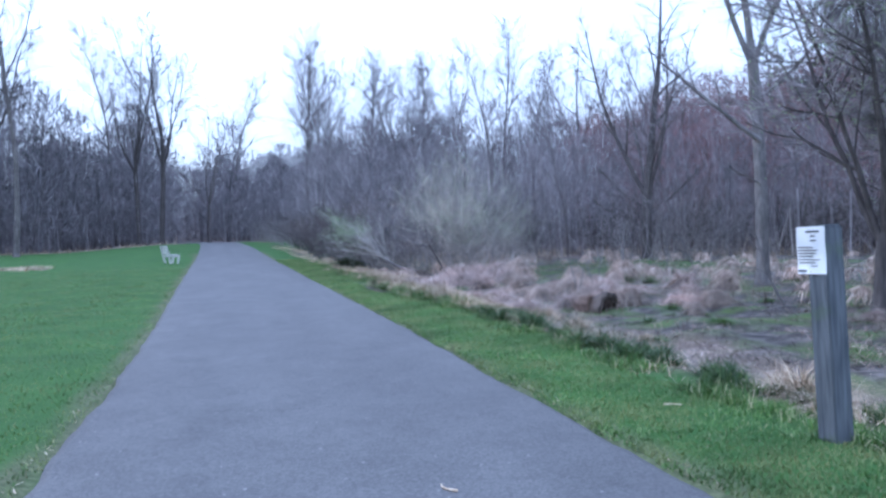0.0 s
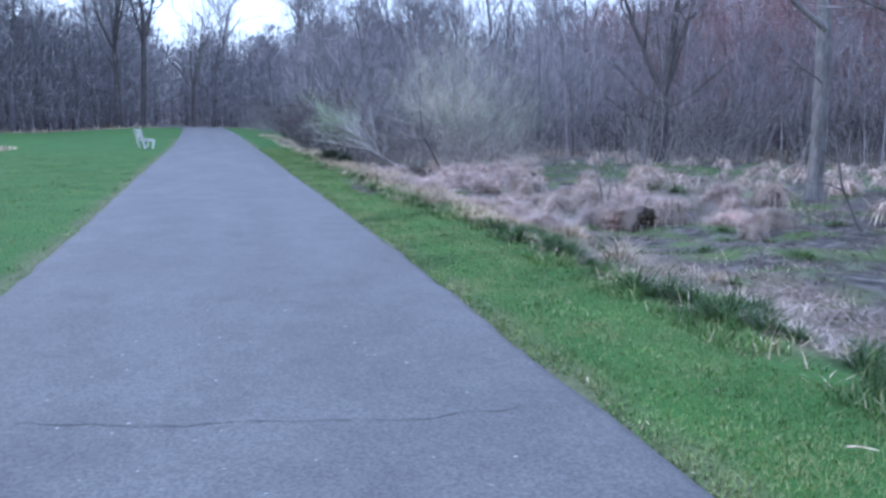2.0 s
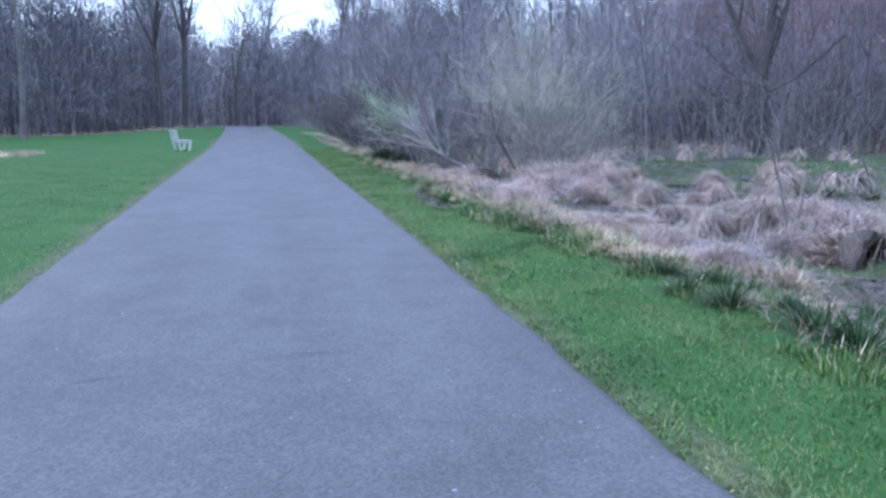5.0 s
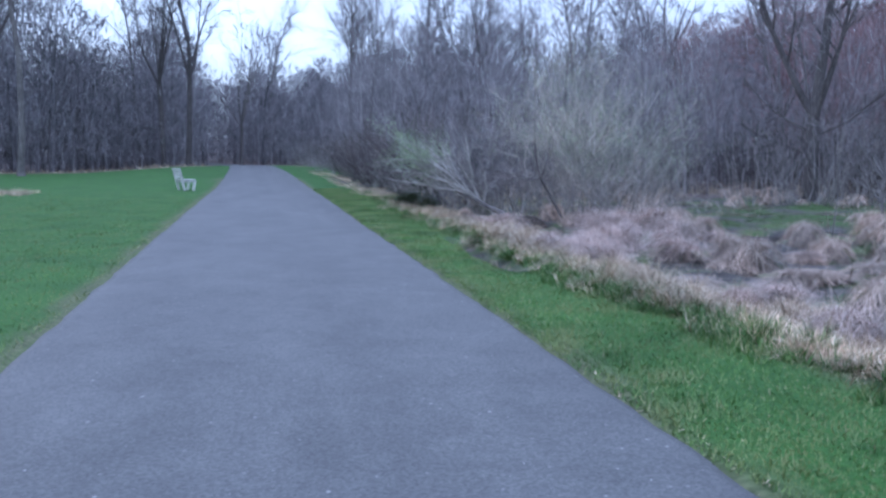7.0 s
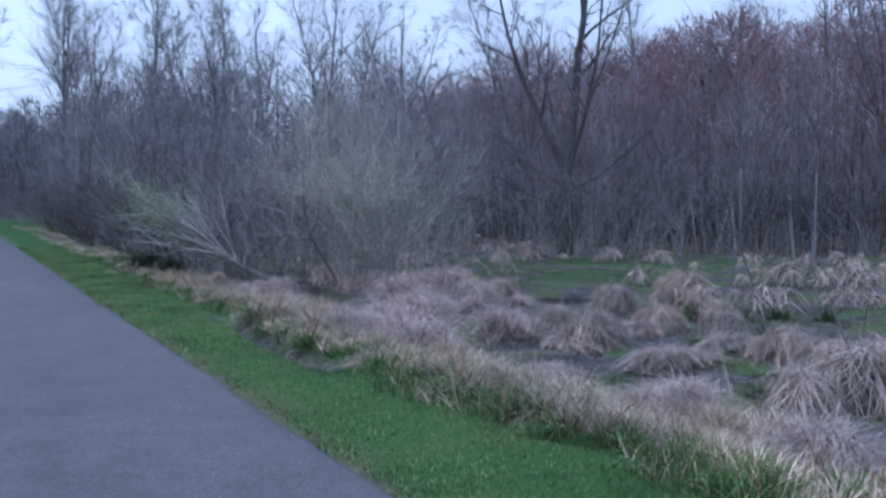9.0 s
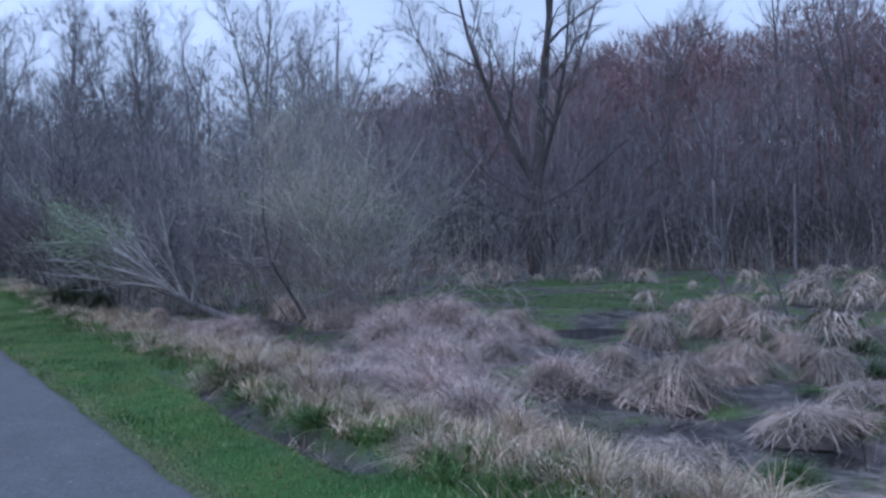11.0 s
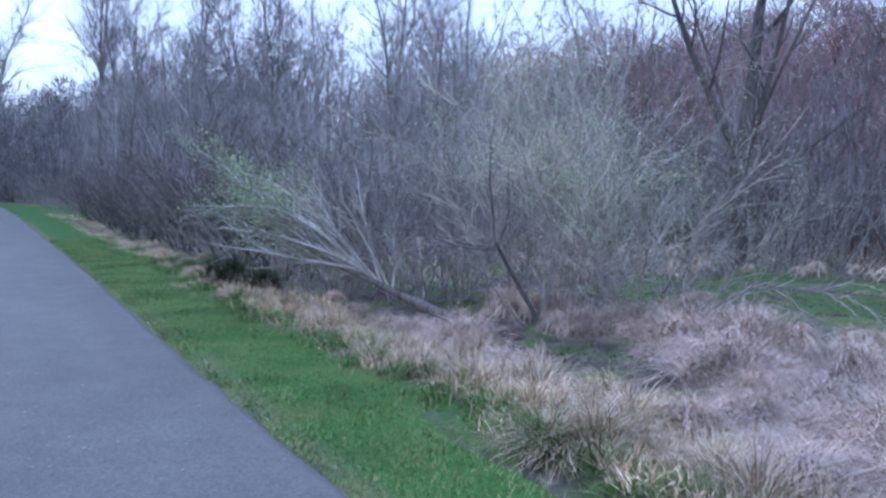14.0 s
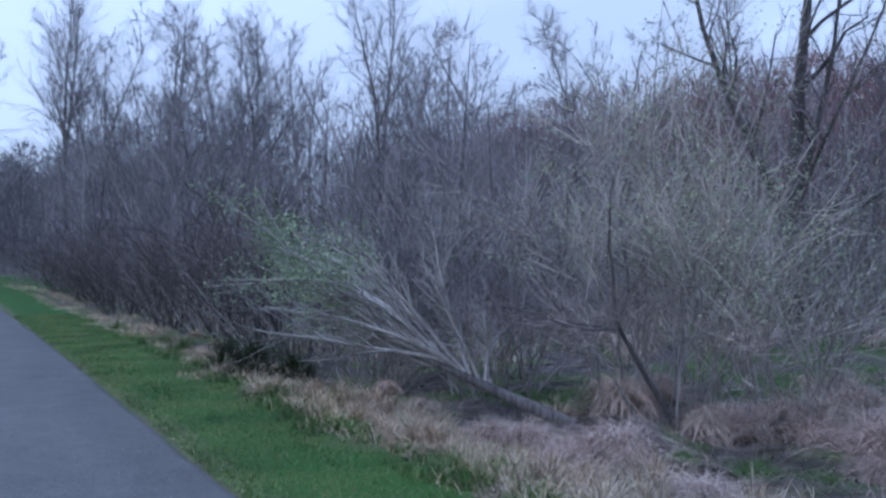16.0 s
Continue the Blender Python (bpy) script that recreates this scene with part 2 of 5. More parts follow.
# Matted sedge, darkened so that gaps between blades show painted shade.
MATTED = surface("matted_sedge_gap_shade", (0.07, 0.056, 0.048), (0.20, 0.165, 0.14), 30.0, 0.95, (4, 4, 1), 0.6, 0.02)
POST_WOOD = surface("weathered_post_wood", (0.06, 0.07, 0.082), (0.155, 0.167, 0.185), 6.0, 0.85, (5, 5, 0.5), 0.5, 0.006, wear=(0.09, 0.12, 0.08))
PAPER = surface("notice_paper", (0.74, 0.76, 0.78), (0.82, 0.83, 0.84), 12.0, 0.6, relief=0.05)
INK = surface("printed_ink", (0.06, 0.06, 0.07), (0.10, 0.10, 0.11), 30.0, 0.7)
BENCH_WOOD = surface("pale_bench_board", (0.55, 0.54, 0.52), (0.72, 0.71, 0.69), 10.0, 0.7, (6, 1, 1))
# Dark brown of the torn peat; in the mound it paints the mouth's shade.
HOLLOW = surface("peat_and_hole_shade", (0.03, 0.024, 0.02), (0.075, 0.06, 0.05), 20.0, 0.95)
STEEL = surface("dull_screw_steel", (0.3, 0.3, 0.31), (0.45, 0.45, 0.46), 50.0, 0.4)

# ---- mesh tools ----


def np_mesh(name, v, f, material, smooth=False):
    """A mesh out of arrays of corners and triangles."""
    v, f = np.asarray(v, dtype=np.float32), np.asarray(f, dtype=np.int32)
    me = bpy.data.meshes.new(name)
    me.vertices.add(len(v))
    me.vertices.foreach_set("co", v.ravel())
    me.loops.add(f.size)
    me.loops.foreach_set("vertex_index", f.ravel())
    me.polygons.add(len(f))
    me.polygons.foreach_set("loop_start", np.arange(0, f.size, f.shape[1], dtype=np.int32))
    if smooth:
        me.polygons.foreach_set("use_smooth", np.ones(len(f), dtype=bool))
    me.materials.append(material)
    me.update(calc_edges=True)
    return me


def join(parts):
    """Several (corners, faces) as one."""
    vs, fs, n = [], [], 0
    for v, f in parts:
        if len(v):
            vs.append(v)
            fs.append(f + n)
            n += len(v)
    return (np.concatenate(vs), np.concatenate(fs)) if vs else (np.zeros((0, 3)), np.zeros((0, 3), int))


def part_np(name, vf, material, parent=None, label="", smooth=False):
    ob = new(name, np_mesh(name, vf[0], vf[1], material, smooth))
    if parent:
        ob.parent = parent
    return tagged(ob, label)


def part(name, bm, material, parent=None, label="", smooth=False):
    me = bpy.data.meshes.new(name)
    bm.to_mesh(me)
    bm.free()
    me.materials.append(material)
    if smooth:
        for p in me.polygons:
            p.use_smooth = True
    ob = new(name, me)
    if parent:
        ob.parent = parent
    return tagged(ob, label)


def box_bm(sx, sy, sz, at=(0, 0, 0), bevel=0.0, turn=None):
    bm = bmesh.new()
    bmesh.ops.create_cube(bm, size=1.0)
    bmesh.ops.scale(bm, vec=(sx, sy, sz), verts=bm.verts)
    if bevel:
        bmesh.ops.bevel(bm, geom=bm.edges[:], offset=bevel, segments=2, affect="EDGES")
    if turn is not None:
        bmesh.ops.transform(bm, matrix=turn, verts=bm.verts)
    bmesh.ops.translate(bm, vec=at, verts=bm.verts)
    return bm


def axes_of(d):
    d = d / np.maximum(np.linalg.norm(d, axis=1, keepdims=True), 1e-6)
    up = np.where(np.abs(d[:, 2:3]) > 0.9, np.array([[1.0, 0, 0]]), np.array([[0, 0, 1.0]]))
    a = np.cross(d, up)
    a /= np.maximum(np.linalg.norm(a, axis=1, keepdims=True), 1e-6)
    return a, np.cross(d, a)


def rods(segs, k):
    """Tapered rods of k sides, one for each (start, end, radius, radius)."""
    if not len(segs):
        return np.zeros((0, 3)), np.zeros((0, 3), int)
    s = np.array([(*p, *q, r, w) for p, q, r, w in segs])
    p, q, r, w = s[:, 0:3], s[:, 3:6], s[:, 6], s[:, 7]
    a, b = axes_of(q - p)
    ang = np.arange(k) * 2 * np.pi / k
    ring = np.cos(ang)[None, :, None] * a[:, None, :] + np.sin(ang)[None, :, None] * b[:, None, :]
    v = np.concatenate([p[:, None, :] + ring * r[:, None, None], q[:, None, :] + ring * w[:, None, None]], axis=1)
    i = np.arange(k)
    j = (i + 1) % k
    f = np.concatenate([np.stack([i, j, j + k], 1), np.stack([i, j + k, i + k], 1)])
    n = len(s)
    return v.reshape(-1, 3), (f[None] + (np.arange(n) * 2 * k)[:, None, None]).reshape(-1, 3)


def tube(segs, k):
    """One continuous tapered tube along a run of (start, end, radius, radius)."""
    pts = np.array([segs[0][0]] + [q for _, q, _, _ in segs])
    rad = np.array([segs[0][2]] + [w for *_, w in segs])
    d = np.gradient(pts, axis=0)
    a, b = axes_of(d)
    ang = np.arange(k) * 2 * np.pi / k
    v = pts[:, None, :] + (np.cos(ang)[None, :, None] * a[:, None, :] + np.sin(ang)[None, :, None] * b[:, None, :]) * rad[:, None, None]
    f = []
    for i in range(len(pts) - 1):
        for j in range(k):
            p, q = i * k + j, i * k + (j + 1) % k
            f += [(p, q, q + k), (p, q + k, p + k)]
    return v.reshape(-1, 3), np.array(f)


def spikes(p, q, r):
    """Thin three-sided twigs that end in a point."""
    p, q, r = np.asarray(p), np.asarray(q), np.asarray(r)
    if not len(p):
        return np.zeros((0, 3)), np.zeros((0, 3), int)
    a, b = axes_of(q - p)
    ang = np.arange(3) * 2 * np.pi / 3
    ring = np.cos(ang)[None, :, None] * a[:, None, :] + np.sin(ang)[None, :, None] * b[:, None, :]
    v = np.concatenate([p[:, None, :] + ring * r[:, None, None], q[:, None, :]], axis=1)
    f = np.array([(0, 1, 3), (1, 2, 3), (2, 0, 3)])
    return v.reshape(-1, 3), (f[None] + (np.arange(len(p)) * 4)[:, None, None]).reshape(-1, 3)


def blades(rng, p, az, lean, length, width, droop, seg=3):
    """Bent blades of grass that taper to a point."""
    n = len(p)
    t = np.linspace(0, 1, seg + 1)[None, :]
    L = length[:, None]
    reach = L * (np.sin(lean)[:, None] * t + droop[:, None] * t ** 2)
    rise = L * (np.cos(lean)[:, None] * t - 0.75 * droop[:, None] * t ** 2.2)
    h = np.stack([np.cos(az), np.sin(az), np.zeros(n)], 1)
    mid = p[:, None, :] + h[:, None, :] * reach[:, :, None]
    mid[:, :, 2] += rise
    tw = az + np.pi / 2 + rng.normal(0, 0.5, n)
    side = np.stack([np.cos(tw), np.sin(tw), np.zeros(n)], 1)[:, None, :]
    wd = (width[:, None] * (1 - 0.85 * t[:, :-1] ** 1.5) * 0.5)[:, :, None]
    v = np.concatenate([mid[:, :-1] - side * wd, mid[:, :-1] + side * wd, mid[:, -1:]], axis=1)
    f = []
    for i in range(seg - 1):
        f += [(i, seg + i, seg + i + 1), (i, seg + i + 1, i + 1)]
    f.append((seg - 1, 2 * seg - 1, 2 * seg))
    f = np.array(f)
    m = 2 * seg + 1
    return v.reshape(-1, 3), (f[None] + (np.arange(n) * m)[:, None, None]).reshape(-1, 3)


def leaves(rng, p, size):
    """Small folded leaves, turned every way."""
    n = len(p)
    a = rng.normal(size=(n, 3))
    a /= np.linalg.norm(a, axis=1, keepdims=True)
    b = np.cross(a, rng.normal(size=(n, 3)))
    b /= np.linalg.norm(b, axis=1, keepdims=True)
    s = (size * rng.uniform(0.6, 1.3, n))[:, None]
    c = np.cross(a, b)
    v = np.stack([p, p + s * (0.5 * a + 0.28 * b + 0.1 * c), p + s * a, p + s * (0.5 * a - 0.28 * b + 0.1 * c)], 1)
    f = np.array([(0, 1, 2), (0, 2, 3)])
    return v.reshape(-1, 3), (f[None] + (np.arange(n) * 4)[:, None, None]).reshape(-1, 3)


def field_noise(x, y, scale, seed):
    """Smooth uneven values, about -1 to 1."""
    r = np.random.RandomState(seed)
    out = np.zeros_like(x, dtype=float)
    for i in range(9):
        a, ph = r.uniform(0, 6.283), r.uniform(0, 6.283)
        k = r.uniform(0.5, 1.9) / scale * 6.283 * 0.5
        out += np.sin((x * np.cos(a) + y * np.sin(a)) * k + ph)
    return out / 4.0


# ---- the lie of the land ----


def smooth(a, b, x):
    t = np.clip((x - a) / (b - a), 0, 1)
    return t * t * (3 - 2 * t)


def eased(y, ys, xs):
    """A line through knots, with its corners rounded off."""
    return sum(np.interp(np.asarray(y, dtype=float) + d, ys, xs) for d in (-5, -2.5, 0, 2.5, 5)) / 5


def shift(y):
    """How far the path bends away to the west beyond its straight part."""
    return eased(y, [45, 62, 85, 100, 130], [0, -0.75, -2.4, -5.2, -14.0])


def right_edge(y):
    return eased(y, [8, 15, 25, 35, 45, 62, 85, 100, 130], [2.19, 2.17, 2.02, 1.96, 1.84, 1.2, -0.4, -3.2, -12.0])


def left_edge(y):
    return eased(y, [2, 8, 14.5, 22, 32, 40, 57, 75, 88, 100, 130], [-1.12, -1.15, -1.32, -1.68, -2.02, -2.35, -2.8, -3.4, -4.2, -6.6, -15.8])


def bank(y):
    """Where the mown verge gives way to the marsh."""
    return eased(y, [8, 14, 19, 29, 38], [3.68, 3.66, 3.34, 3.36, 3.6]) + 0.08 * np.sin(y * 0.55 + 0.4) + 0.06 * np.sin(y * 1.7) + shift(y)


MARSH = [(3.9, -12.0), (26.0, -12.0), (29.0, 10.0), (26.0, 28.0), (20.5, 35.5), (16.0, 38.5), (11.0, 34.0), (7.5, 31.5), (4.3, 34.0)]


def inside(poly, x, y):
    res = np.zeros(np.shape(x), dtype=bool)
    for (x0, y0), (x1, y1) in zip(poly, poly[1:] + poly[:1]):
        res ^= ((y0 > y) != (y1 > y)) & (x < (x1 - x0) * (y - y0) / (y1 - y0 + 1e-9) + x0)
    return res


def ditch(x, y):
    """A short muddy runnel between the verge and the bank."""
    mid = 3.17 + 0.05 * np.sin(y * 0.9) + 0.03 * np.sin(y * 2.7)
    return np.exp(-((x - mid) / 0.15) ** 2) * smooth(18.2, 19.2, y) * (1 - smooth(22.3, 23.6, y))


def wet_lawn(x, y):
    """Above nought where low green growth covers the marsh."""
    return 0.8 * field_noise(x, y, 1.5, 17) + 0.35 * field_noise(x, y, 0.5, 18) - 0.6 + 1.15 * np.exp(-((x - 14) / 6.5) ** 2 - ((y - 28.5) / 4.2) ** 2)


# hollows that hold water: x, y, half width, depth
PUDDLES = [(6.25, 28.3, 0.55, 0.13), (7.7, 22.4, 0.7, 0.10), (6.6, 24.2, 0.45, 0.10), (7.6, 20.9, 0.5, 0.09), (6.3, 21.6, 0.35, 0.10), (8.2, 16.6, 0.6, 0.09), (7.2, 12.2, 0.8, 0.08), (7.3, 25.0, 0.5, 0.12), (6.9, 23.5, 0.4, 0.11), (8.6, 22.9, 0.6, 0.10), (5.5, 25.7, 0.3, 0.10), (8.6, 25.6, 0.6, 0.10), (9.4, 23.6, 0.7, 0.09), (6.0, 17.6, 0.5, 0.08)]


def land(x, y):
    x, y = np.asarray(x, dtype=float), np.asarray(y, dtype=float)
    z = 0.9 * smooth(42, 86, y) * (1 - 0.55 * smooth(4, 14, -x + shift(y))) + 2.5 * smooth(90, 260, y)
    z = z + 9.0 * smooth(0, 58, 0.85 * x + 0.25 * y - 30) * smooth(-80, -10, y + x)
    z = z + 2.0 * smooth(40, 160, -x)
    wet = smooth(0.0, 1.2, x - bank(y)) * (1 - smooth(24, 30, x)) * (1 - smooth(33, 40, y))
    lump = field_noise(x, y, 0.9, 4) * 0.05 + field_noise(x, y, 4.0, 7) * 0.05
    z = z + wet * (-0.12 + lump)
    z = z + (1 - wet) * field_noise(x, y, 3.0, 9) * 0.012 * smooth(0.2, 1.2, np.maximum(x - right_edge(y), left_edge(y) - x))
    z = z - 0.14 * ditch(x, y)
    for px, py, pw, deep in PUDDLES:
        z = z - deep * np.exp(-(((x - px) / pw) ** 2 + ((y - py) / (1.3 * pw)) ** 2) ** 2)
    on = smooth(-0.12, 0.06, right_edge(y) - x) * smooth(-0.12, 0.06, x - left_edge(y))
    return z - 0.06 * on


def lz(x, y):
    return float(land(np.array([x]), np.array([y]))[0])


def graded(stops):
    """Grid lines: (from, to, step) stretches."""
    out = []
    for a, b, s in stops:
        out += list(np.arange(a, b, s))
    return np.array(out + [stops[-1][1]])


def build_ground():
    xs = graded([(-900, -300, 100), (-300, -60, 20), (-60, -12, 3), (-12, -3, 0.6), (-3, 7, 0.14), (7, 14, 0.28), (14, 40, 0.9), (40, 120, 4), (120, 300, 20), (300, 900, 100)])
    ys = graded([(-900, -300, 100), (-300, -60, 20), (-60, -6, 3), (-6, 2, 0.6), (2, 32, 0.18), (32, 52, 0.5), (52, 130, 2.2), (130, 300, 14), (300, 900, 100)])
    X, Y = np.meshgrid(xs, ys)
    Z = land(X, Y)
    nx = len(xs)
    v = np.stack([X.ravel(), Y.ravel(), Z.ravel()], 1)
    i = (np.arange(len(ys) - 1)[:, None] * nx + np.arange(nx - 1)[None, :]).ravel()
    f = np.stack([i, i + 1, i + 1 + nx, i + nx], 1)
    me = np_mesh("ground", v, f, GROUND, True)
    x, y = v[:, 0], v[:, 1]
    wob = field_noise(x, y, 1.1, 21) * 0.22
    marsh = smooth(0.0, 0.5, x - bank(y) + wob)
    wood_r = smooth(0, 4, x - np.interp(y, [-40, 10, 28, 36, 38, 60, 120], [27, 29, 25, 19, 6.0, 5.0, 5.0])) * (x > 0)
    wood_l = np.maximum(smooth(0, 4, y - 84 - 0.35 * (x + 10)) * (x < 1), smooth(0, 4, -48 - x))
    wood_f = smooth(0, 3, y - 92)
    litter = np.clip(np.maximum(np.maximum(wood_r, wood_l), wood_f), 0, 1)
    strip = smooth(0.25, 0.7, field_noise(x, y, 2.2, 31) * 0.5 + 0.55) * smooth(-0.25, 0.3, x - bank(y) + wob) * (1 - smooth(1.0, 2.4, x - bank(y) + wob)) * (0.8 - 0.35 * smooth(13, 16, y))
    strip = np.maximum(strip, 0.75 * smooth(0.2, 0.5, x - bank(y) + wob) * (1 - smooth(1.2, 1.8, x - bank(y) + 2 * wob)) * (1 - smooth(12, 15, y)))
    strip = strip * (1 - np.clip(2 * ditch(x, y), 0, 1))
    far_strip = smooth(-5, -2, y - 84 - 0.35 * (x + 10)) * (1 - smooth(-1, 3, y - 84 - 0.35 * (x + 10))) * (x < -5) * 0.85
    fringe = np.maximum(1 - smooth(0.02, 0.22, np.abs(x - right_edge(y) - 0.04 + 0.3 * wob)), 1 - smooth(0.02, 0.22, np.abs(left_edge(y) - x - 0.04 + 0.3 * wob))) * 0.55 * (y < 60)
    greens = smooth(-0.1, 0.35, wet_lawn(x, y))
    col = np.stack([np.maximum(np.maximum(strip, far_strip), fringe), np.maximum(marsh * (y < 60), np.clip(ditch(x, y) * 1.8, 0, 1)), litter, greens], 1)
    layer = me.color_attributes.new("zone", "FLOAT_COLOR", "POINT")
    layer.data.foreach_set("color", col.astype(np.float32).ravel())
    tagged(new("ground", me), "mown green lawn, muddy marsh and leaf-littered woodland floor", "ground", kind="structure")


def build_path():
    ys = np.concatenate([np.arange(-14, 40, 0.16), np.arange(40, 130, 0.8)])
    r = np.random.RandomState(5)
    jag = lambda s: np.convolve(r.normal(0, 0.02, len(ys) + 4), np.ones(3) / 3, "same")[2:-2] + field_noise(ys, ys * 0, 3.5, s) * 0.012
    le, re = left_edge(ys) + jag(1), right_edge(ys) + jag(2)
    cols = [-0.02, 0.0, 0.02, 0.25, 0.5, 0.75, 0.98, 1.0, 1.02]
    v = []
    for c in cols:
        x = le + (re - le) * np.clip(c, 0, 1)
        crown = 0.018 * (1 - (2 * np.clip(c, 0, 1) - 1) ** 2)
        z = 0.9 * smooth(42, 86, ys) + 2.5 * smooth(90, 260, ys) + crown
        if c < 0 or c > 1:
            z = z - 0.09
            x = x + (0.03 if c > 1 else -0.03)
        elif c in (0.0, 1.0):
            z = z - 0.018
        v.append(np.stack([x, ys, z], 1))
    v = np.stack(v, 1)
    n = len(cols)
    i = (np.arange(len(ys) - 1)[:, None] * n + np.arange(n - 1)[None, :]).ravel()
    f = np.stack([i, i + 1, i + 1 + n, i + n], 1)
    tagged(new("path", np_mesh("path", v.reshape(-1, 3), f, ASPHALT, True)), "worn grey asphalt footpath with faint cracks", "path", kind="structure")


def path_z(x, y):
    le, re = float(left_edge(np.array(y))), float(right_edge(np.array(y)))
    c = (x - le) / (re - le)
    return 0.018 * (1 - (2 * c - 1) ** 2) + 0.9 * float(smooth(42, 86, np.array(y)))


def crack(seed, x0, x1, y0, y1, width):
    """A thin wandering crack across the asphalt."""
    r = np.random.RandomState(seed)
    n = 46
    t = np.linspace(0, 1, n)
    x = x0 + (x1 - x0) * t
    y = y0 + (y1 - y0) * t + np.cumsum(r.normal(0, 0.02, n)) + 0.07 * np.sin(t * 6 + seed)
    w = width * np.clip(r.uniform(-0.1, 1.0, n), 0.1, 1) * np.sin(np.pi * np.clip(t, 0.03, 0.97)) ** 0.3
    v = []
    for k in range(n):
        z = path_z(x[k], y[k]) + 0.0035
        v += [(x[k], y[k] - w[k] / 2, z), (x[k], y[k] + w[k] / 2, z)]
    f = [(2 * k, 2 * k + 2, 2 * k + 3, 2 * k + 1) for k in range(n - 1)]
    tagged(new("path_crack", np_mesh("path_crack", np.array(v), np.array(f), CRACK)), "thin dark crack across the asphalt path", "crack", "cracks in the path", "structure")


build_ground()
build_path()
crack(1, -1.0, 1.9, 6.5, 6.3, 0.011)
crack(2, -1.0, 1.2, 15.2, 15.0, 0.010)
crack(3, -0.9, 2.0, 23.0, 22.7, 0.008)
crack(4, -1.1, 2.0, 10.9, 11.1, 0.009)

wv = [(3.2, -10, 0), (25, -10, 0), (25, 36, 0), (3.2, 36, 0)]
wb = bmesh.new()
wb.faces.new([wb.verts.new(c) for c in wv])
water = tagged(part("water", wb, WATER), "shallow still puddles lying in the marsh", "water", kind="structure")
water.location.z = -0.185

# ---- trees ----


def unit(v):
    return v / max(np.linalg.norm(v), 1e-6)


def limb(rng, p, d, length, r0, r1, n, wander, lift, out):
    """One wandering tapered branch. Returns its points."""
    pts, rad = [np.array(p, float)], [r0]
    d = unit(np.array(d, float))
    for i in range(n):
        d = unit(d + rng.normal(0, wander, 3) + np.array([0, 0, lift]))
        pts.append(pts[-1] + d * length / n)
        rad.append(r0 + (r1 - r0) * (i + 1) / n)
        out.append((pts[-2], pts[-1], rad[-2], rad[-1]))
    return np.array(pts), np.array(rad)


def along(pts, t):
    s = t * (len(pts) - 1)
    i = min(int(s), len(pts) - 2)
    return pts[i] + (pts[i + 1] - pts[i]) * (s - i), unit(pts[i + 1] - pts[i])


def sideways(rng, d, angle):
    a = np.cross(d, rng.normal(size=3))
    return unit(d * math.cos(angle) + unit(a) * math.sin(angle))


def branch_out(rng, pts, rad, n1, n2, n3, clear, reach, twig, bag, angle=0.85, lift=0.06):
    """Boughs, branches and twigs on a stem."""
    height = np.sum(np.linalg.norm(np.diff(pts, axis=0), axis=1))
    for i in range(n1):
        t = clear + (1 - clear) * ((i + rng.uniform(0, 1)) / n1) ** 0.9
        p, d = along(pts, min(t, 0.985))
        r = np.interp(t, np.linspace(0, 1, len(rad)), rad)
        L = height * reach * (1.15 - 0.75 * (t - clear) / max(1 - clear, 0.1)) * rng.uniform(0.6, 1.15)
        bp, br = limb(rng, p, sideways(rng, d, angle * rng.uniform(0.7, 1.2)), L, r * 0.5, r * 0.12 + 0.004, 4, 0.16, lift, bag["limb"])
        for j in range(n2):
            q, e = along(bp, 0.25 + 0.75 * (j + rng.uniform(0, 1)) / n2)
            cp, cr = limb(rng, q, sideways(rng, e, 0.75 * rng.uniform(0.6, 1.3)), L * rng.uniform(0.25, 0.5), max(r * 0.16, 0.006), 0.004, 2, 0.18, lift, bag["branch"])
            for k in range(n3):
                s, g = along(cp, (k + rng.uniform(0.1, 1)) / n3)
                bag["p"].append(s)
                bag["q"].append(s + sideways(rng, g, 0.6 * rng.uniform(0.3, 1.4)) * L * rng.uniform(0.12, 0.34) + np.array([0, 0, 0.02 * L]))
                bag["r"].append(twig * rng.uniform(0.6, 1.2))


def empty_bag():
    return {"trunk": [], "limb": [], "branch": [], "p": [], "q": [], "r": []}


def tree_parts(bag):
    trunk = join([rods(bag["trunk"], 7), rods(bag["limb"], 4)])
    crown = join([rods(bag["branch"], 3), spikes(bag["p"], bag["q"], bag["r"])])
    return trunk, crown


def straight_tree(seed, h, r, n1, n2, n3, clear, reach, twig, angle=0.85, wander=0.035):
    rng = np.random.RandomState(seed)
    bag = empty_bag()
    bag["trunk"].append((np.array((0, 0, -0.15)), np.array((0, 0, 0.25)), r * 1.5, r * 1.05))
    pts, rad = limb(rng, (0, 0, 0.2), (0, 0, 1), h, r, r * 0.1, 10, wander, 0.02, bag["trunk"])
    branch_out(rng, pts, rad, n1, n2, n3, clear, reach, twig, bag, angle)
    return bag


